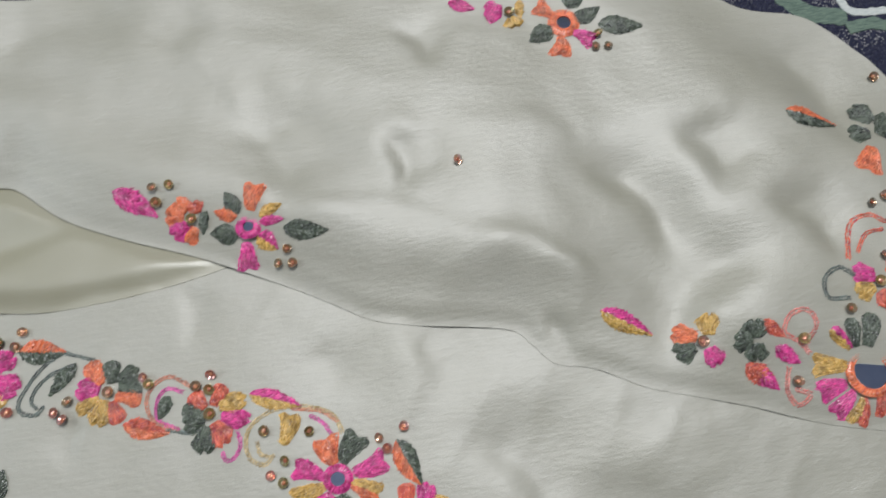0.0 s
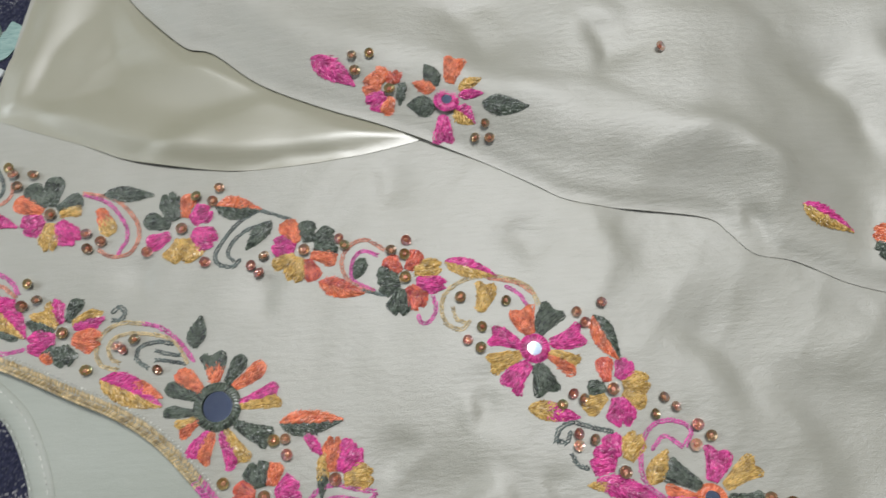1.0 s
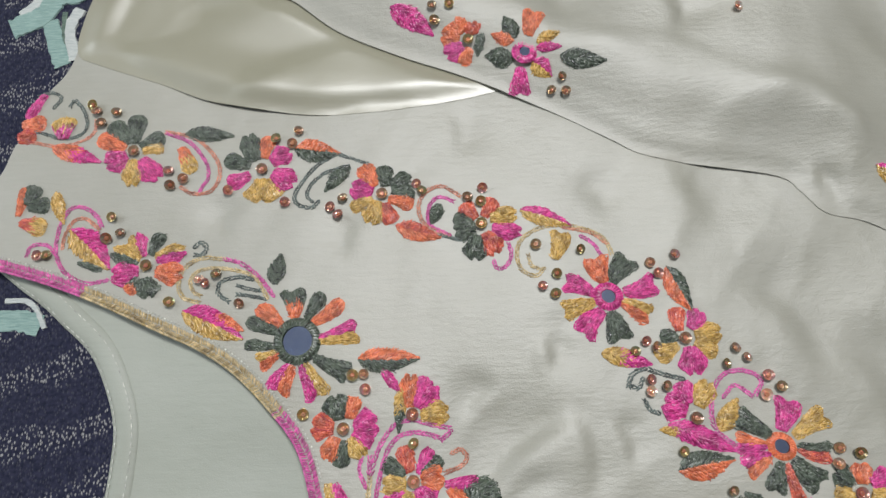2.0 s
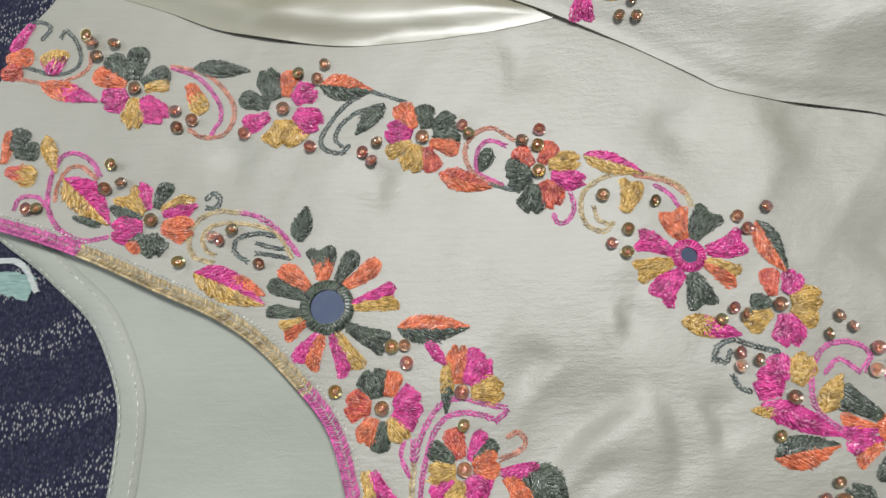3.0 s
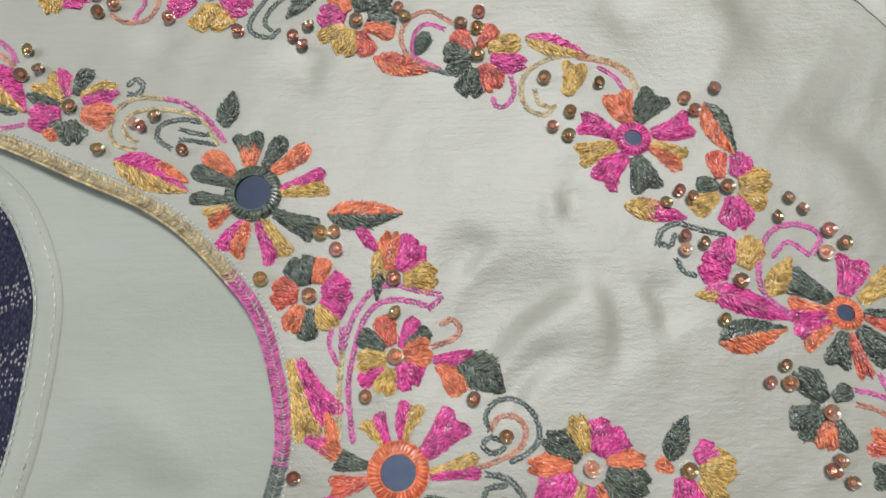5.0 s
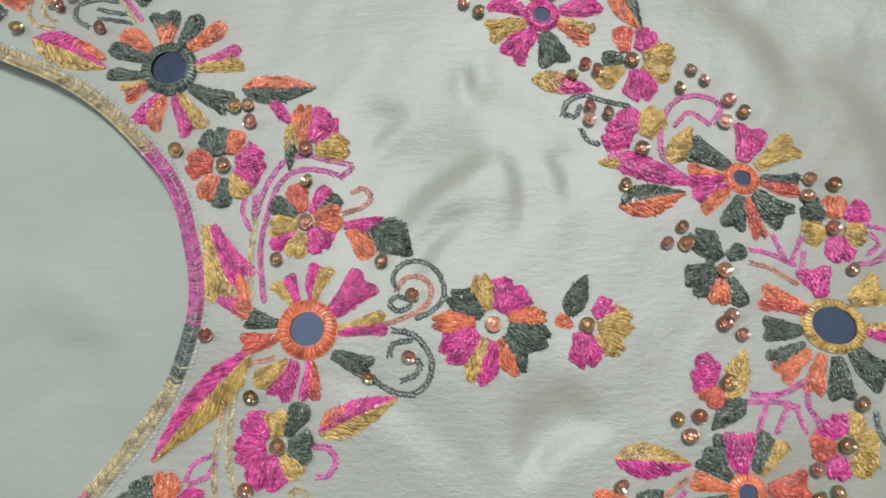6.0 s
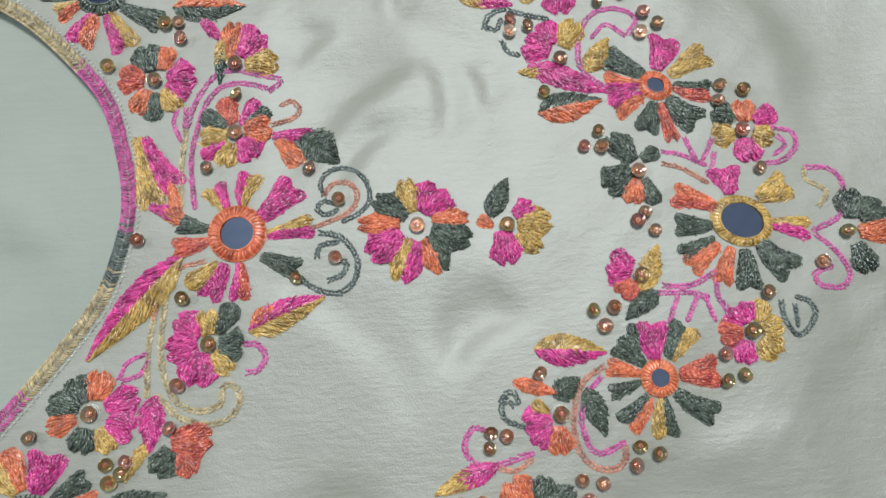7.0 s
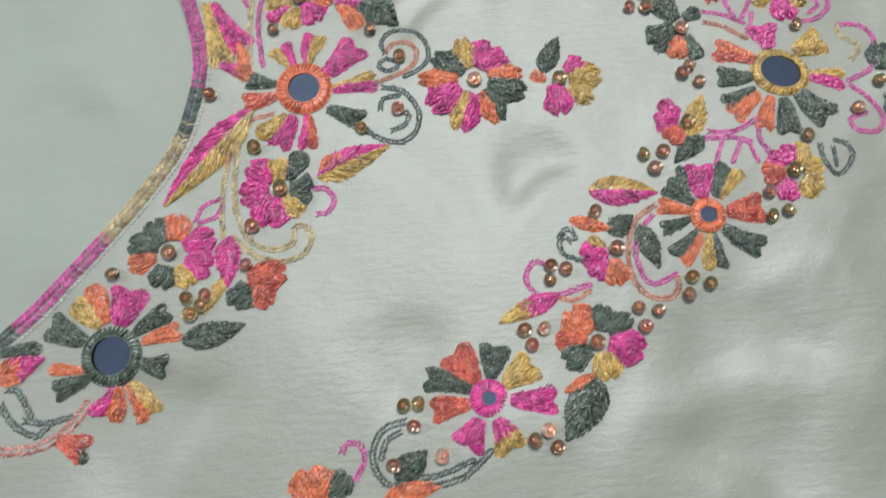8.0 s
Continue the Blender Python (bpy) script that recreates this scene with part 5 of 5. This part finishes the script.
vine("M", 1.2, (90, -41), (85.9, -45.3), (84.2, -51.3), (85.5, -57.3), (88.2, -59.3), (92, -58.1), (93.7, -57.3))
leaf(86, -43.6, 89.8, -55.3, 6.3, "G")
leaf(67.9, -40.9, 78.9, -44.4, 3.9, "O")
leaf(77.8, -45.2, 84.6, -40.8, 6.3, "G")
sequin(74.5, -39, "C")
vine("G", 1.2, (67.9, -46.9), (66.3, -45.5), (64.6, -46.9), (65.2, -49.7), (67.4, -51), (70.2, -52.1))
vine("G", 1.2, (64.7, -46.6), (65.2, -44.3), (67.7, -43.5), (68.9, -45.7))
flower(79.2, -49.4, "C")
petal("petal", 76.1, -49.3, 72.3, -46.6, 4.8, "Y")
petal("heart", 76.7, -50.3, 69.7, -51.3, 9.2, "M")
petal("heart", 76.1, -52, 72.8, -57.1, 7.4, "M")
petal("heart", 78.4, -52.2, 78.1, -59.2, 7.9, "O")
done()
vine("M", 1.2, (61.4, -52.7), (57.5, -51.6), (55, -55.2), (56.3, -59), (60.2, -60.9), (66.1, -59.8), (71, -58.4))
vine("O", 1.0, (61, -60.3), (66.6, -62.2), (70.8, -60.1))
sequin(61.6, -52.6, "C")
sequin(65.6, -53.9, "R")
sequin(60.9, -56.6, "C")
leaf(62.8, -60.5, 47.2, -66.7, 5.5, "MY", "len")
sequin(53.2, -68.6, "C")
sequin(58.1, -68.6, "W")
sequin(55, -72.6, "R")
flower(71.3, -73.1, "C")
petal("heart", 70, -70.8, 65.3, -64, 10.3, "O")
petal("petal", 68.9, -72.4, 61, -71.9, 6, "R")
petal("heart", 72.1, -70.4, 74.3, -63.7, 7.2, "G")
petal("heart", 74.1, -70.4, 81.1, -67.3, 5.7, "G")
petal("heart", 74.3, -73.2, 83.4, -76.3, 9.9, "M")
petal("heart", 72.6, -75.5, 73.7, -82.8, 8.7, "Y")
petal("heart", 69.5, -74.7, 62.4, -77.6, 8.8, "G")
done()
sequin(83, -65.1, "C")
sequin(88, -66.4, "C")
sequin(84.2, -70.2, "R")
sequin(98, -57.9, "Y")
sequin(102.4, -60.1, "C")
sequin(96.4, -62.6, "C")
leaf(70.9, -81.8, 60.8, -96.3, 11, "G")
leaf(69.6, -81.4, 61.8, -84.8, 3.6, "O")
mirror_flower(42.9, -84.9, 1.93, 4.55, "M")
petal("fan", 40.6, -80.8, 34.4, -72.8, 10.1, "R")
petal("fan", 43.7, -80.3, 45.6, -71.7, 8.7, "G")
petal("fan", 47, -82.3, 54.8, -76.8, 9.2, "Y")
petal("fan", 48, -85.9, 59.9, -86.8, 7.7, "M")
petal("fan", 44.3, -90, 47.7, -98, 9, "MY", "len")
petal("fan", 40.7, -89.8, 36.3, -96.4, 9.2, "M")
petal("fan", 38.6, -85.8, 28.4, -87.3, 6.9, "R")
petal("fan", 38.9, -82.6, 27.3, -78.7, 7.2, "G")
done()
sequin(21.6, -85.1, "Y")
sequin(25.8, -85, "Y")
sequin(24.2, -89.9, "R")
sequin(18.8, -98.7, "C")
sequin(30.8, -97.8, "W")
sequin(56.9, -93.6, "W")
sequin(52.9, -95.7, "C")
sequin(58.3, -97.4, "C")
vine("G", 1.5, (22.5, -88.9), (16.8, -90.5), (13.8, -95.6), (14.9, -100.9), (18.8, -104), (26.9, -104.6), (35.2, -103), (42.3, -97.4))
vine("G", 1.3, (20.9, -91.4), (17.4, -93.2), (15.8, -97))
vine("G", 1.3, (18.9, -102.5), (29.8, -102), (37.6, -99.3))
leaf(19, -102.2, 26.8, -96.2, 7.5, "G")
vine("M", 1.3, (6.4, -95.3), (7.8, -93.1), (10.9, -94), (11.7, -97.4), (9.5, -101.5))
petal("heart", -0.1, -106.8, -1.8, -98, 12.6, "O", name="leaf")
petal("heart", 2.9, -105.1, 7.6, -100, 7.6, "G", name="leaf")
leaf(16, -106.7, 29.6, -104.7, 5.8, "O")
mirror_flower(-49.5, -68.1, 5.00, 7.37, "G")
petal("fan", -56, -64, -65.6, -59.1, 8.7, "G")
petal("petal", -52.2, -60.6, -59.2, -54.1, 7.1, "Y")
petal("petal", -50.9, -60.1, -55.2, -50.1, 6, "O")
petal("fan", -47.5, -60.9, -45, -51.1, 11.1, "M")
petal("fan", -44.1, -63.1, -35.3, -57.5, 5.9, "G")
petal("fan", -42.1, -65.2, -32.4, -62.8, 5.3, "O")
petal("fan", -42.6, -69.9, -35.9, -72, 6.7, "G")
petal("fan", -45.7, -74.9, -39.8, -83.7, 7.9, "YO", "side")
petal("fan", -48.4, -75.3, -51.4, -83.4, 9.5, "OM", "side")
petal("fan", -54.8, -72.9, -63.6, -76.4, 6, "G")
petal("petal", -56, -71.2, -65, -70.5, 3.3, "O")
done()
leaf(-32.1, -65.9, -16.4, -62.5, 7.3, "G")
leaf(-78.8, -71.7, -66.3, -67.4, 7.4, "OM", "len")
petal("petal", -77.2, -65.8, -67, -64.9, 4.2, "G", name="leaf")
vine("G", 1.4, (-74.8, -74.5), (-72.1, -75.3), (-68.8, -81))
vine("G", 1.4, (-76, -77.8), (-73, -82.7), (-67.4, -86), (-64.5, -84.3))
vine("G", 1.3, (-70.3, -82.2), (-64.9, -83.2), (-58.8, -82.1))
vine("P", 2.2, (-75.2, -89.1), (-67.2, -89), (-60.7, -85.9), (-54.9, -79.3))
petal("fan", -62, -87.1, -54.9, -90.5, 7.7, "R", name="leaf")
petal("petal", -57, -89.7, -55.5, -93.3, 2.7, "G", name="leaf")
sequin(-49.3, -47.9, "C")
sequin(-31.2, -55, "Y")
sequin(-27.1, -57, "Y")
sequin(-26.1, -54.5, "R")
sequin(-30.1, -59.2, "Y")
sequin(-16, -47.6, "R")
leaf(-20.4, -39.5, -20.9, -52.7, 7, "M")
leaf(-20.9, -49.8, -26.6, -59.3, 3.2, "Y")
petal("heart", -15.8, -50.8, -5.7, -50, 9.6, "R", name="leaf")
petal("heart", -13.4, -53.3, -10.2, -58.7, 6.6, "R", name="leaf")
petal("heart", -15.5, -52.5, -19.5, -58.2, 8.3, "G", name="leaf")
petal("petal", -131, 162.1, -136.2, 152.1, 4.7, "M", name="leaf")
petal("petal", -137.8, 150, -129.3, 150.4, 7.2, "O", name="leaf")
petal("petal", -138.4, 144.5, -132.2, 146.1, 8.4, "R", name="leaf")
vine("G", 1.2, (-133.8, 161.2), (-128.9, 162.7), (-125.3, 160.3), (-127.3, 157))

# ---- sleeve ----
sleeve_shape = np.vstack([SLEEVE_EDGE, CUFF_EDGE, SLEEVE_TOP])
satin_shape = np.vstack([SATIN_EDGE, [(60, 175), (40, 200), (-30, 230)]])
sheet("sleeve_reverse", lambda x, y: inside(x, y, satin_shape) & ~(inside(x, y, sleeve_shape) & (nearest(x, y, SLEEVE_EDGE)[0] > 5)), [SATIN_EDGE], satin_z, (-125, 330, 60, 300), 1.6, SATIN, kurta, "shiny satin underside of the sleeve", 0.3)
sheet("sleeve", lambda x, y: inside(x, y, sleeve_shape), [SLEEVE_EDGE, CUFF_EDGE], sleeve_z, (-80, 332, 58, 302), 1.6, SILK, kurta, "embroidered sage green silk sleeve folded over the front", 0.35)

done()
on_sleeve()
leaf(-7.3, 191.5, 9.8, 178.7, 10.1, "M")
sequin(7.7, 189.9, "C")
sequin(8.3, 184.8, "C")
sequin(14, 190.2, "Y")
flower(20.4, 177.3, "Y")
petal("heart", 17.6, 178.5, 10.2, 180.4, 10.5, "O")
petal("heart", 18.9, 180.1, 14.9, 185, 9, "O")
petal("heart", 18.4, 176.3, 11.7, 172.3, 10.4, "M")
petal("heart", 22.6, 179, 21.7, 183.8, 8, "R")
petal("heart", 22.9, 176.6, 26.6, 175.6, 10, "G")
petal("petal", 21.2, 174.8, 17.3, 169.3, 8, "O")
done()
mirror_flower(40.3, 171.7, 2.03, 4.50, "M")
petal("fan", 41.9, 176.8, 44.7, 188, 10.6, "O")
petal("leaf", 37.3, 176.7, 32.8, 185.4, 7.8, "G")
petal("leaf", 36.5, 175.7, 27.9, 178.9, 5.9, "O")
petal("leaf", 36.1, 169.2, 25.2, 171.9, 9.4, "G")
petal("fan", 38.4, 167, 38.6, 155.8, 10.2, "M")
petal("leaf", 43, 168.5, 50.4, 162.3, 8.9, "MY", "side")
petal("leaf", 44.5, 172.7, 54, 172.4, 4.5, "M")
petal("leaf", 44.6, 174.5, 53.6, 178.1, 5.4, "Y")
done()
leaf(52.5, 169.1, 70.2, 165.8, 8.6, "G")
sequin(52.9, 162.3, "C")
sequin(49.6, 157.9, "C")
sequin(54.4, 157.3, "C")
mirror_flower(165.2, 239.4, 2.94, 6.12, "O")
petal("fan", 161.6, 242.7, 154.6, 248.8, 9.9, "O")
petal("fan", 163.1, 233.7, 160.9, 223.9, 11.5, "O")
petal("leaf", 160.2, 238.2, 149.6, 232, 10.7, "G")
petal("leaf", 168.2, 245.5, 173.4, 254.9, 10, "G")
petal("leaf", 169.2, 240.1, 181.2, 244.3, 8.9, "G")
petal("fan", 168.2, 235.1, 176.3, 228.9, 9.7, "M")
done()
leaf(178.4, 236.9, 196.8, 233.4, 10.3, "G")
sequin(177.4, 232.5, "Y")
sequin(175.2, 227.2, "C")
sequin(180, 226.8, "C")
flower(144.7, 246, "Y")
petal("heart", 142.2, 246.8, 134.4, 248.3, 13.3, "M")
petal("heart", 145.5, 243.8, 146.7, 239, 11.2, "Y")
petal("heart", 147.3, 247.7, 151.2, 247.2, 9.9, "Y")
done()
leaf(122.2, 253.5, 132.7, 248.4, 7, "M")
sequin(116.2, 185.8, "W")
leaf(157.6, 126.4, 175.9, 115.1, 9.5, "MY", "side")
flower(189.4, 111.5, "C")
petal("heart", 188.1, 113.1, 179.7, 116.5, 10.2, "O")
petal("heart", 191.5, 113.4, 193.7, 121.3, 9.1, "Y")
petal("heart", 187.1, 110.5, 179, 108.6, 10.5, "G")
petal("heart", 191, 109.3, 193.1, 102.2, 8.9, "M")
done()
petal("heart", 206.1, 110, 206.6, 116.9, 10.6, "G", name="leaf")
petal("heart", 204.9, 109.2, 198.6, 110.2, 10.5, "G", name="leaf")
petal("heart", 206.3, 108.4, 205.9, 102, 10.5, "G", name="leaf")
leaf(208.5, 115.1, 216.4, 108.6, 5.5, "R")
leaf(202, 102, 212.6, 91.9, 8.8, "RM", "len")
vine("P", 1.4, (223.1, 103), (220.1, 107.2), (215.8, 110.7), (218.8, 116.1), (224.9, 116.9), (227, 112.1), (222.9, 106.9))
leaf(212.3, 106.3, 220.5, 99.5, 6.6, "M")
sequin(221.7, 107.8, "Y")
sequin(217.8, 94.4, "C")
vine("P", 1.4, (215.9, 99.3), (214.2, 92.1), (217, 87), (221.4, 89.7), (217.6, 92))
mirror_flower(242, 94.3, 5.77, 8.08, "O")
petal("fan", 234.7, 97.5, 221.9, 99.6, 10.4, "Y")
petal("petal", 242.7, 102.5, 247, 114.3, 9.1, "G")
petal("petal", 238.9, 102.8, 238.6, 113.5, 7.1, "G")
petal("petal", 237.1, 102.5, 231, 110.6, 6.7, "YM", "side")
petal("fan", 233.8, 92, 222.9, 89.1, 10.3, "M")
petal("fan", 235.6, 89.2, 227, 81.3, 8.7, "M")
petal("fan", 238.5, 86.6, 233.9, 77.2, 9.7, "RY", "side")
petal("fan", 244.7, 88, 245.4, 78.9, 9.8, "R")
petal("fan", 250.8, 94.6, 262.5, 95, 10.1, "Y")
done()
vine("G", 1.3, (240.6, 119.2), (233.4, 120.1), (233.7, 126.5), (239.7, 129.8), (243.8, 126.8))
flower(252.2, 123.4, "Y")
petal("heart", 251.2, 125.3, 242.9, 127.2, 11.5, "M")
petal("heart", 250, 121.9, 242.5, 119.6, 9.7, "Y")
petal("heart", 252.6, 120.5, 254.2, 113.4, 10.1, "R")
petal("heart", 256.1, 125.1, 262.2, 128.4, 10.3, "O")
done()
sequin(239.7, 115.5, "C")
vine("R", 1.5, (244, 132.5), (249.5, 144.8), (256.5, 147.3), (261.3, 144.3))
vine("R", 1.2, (248.3, 134.4), (253.3, 140.5), (259.1, 141.4))
sequin(258.5, 151.4, "C")
sequin(264.5, 153.2, "C")
sequin(257, 131.9, "R")
petal("fan", 266.7, 172.8, 260.6, 161.9, 13.8, "O", name="leaf")
petal("heart", 271.9, 183.7, 266.5, 192.5, 12.5, "G", name="leaf")
petal("heart", 268.4, 178.1, 259.9, 179.7, 10.9, "G", name="leaf")
petal("heart", 272.3, 177.1, 280.2, 187.8, 11, "G", name="leaf")
leaf(239.1, 190.8, 260, 182.9, 10.5, "OG", "side")
sequin(279.8, 203.2, "C")
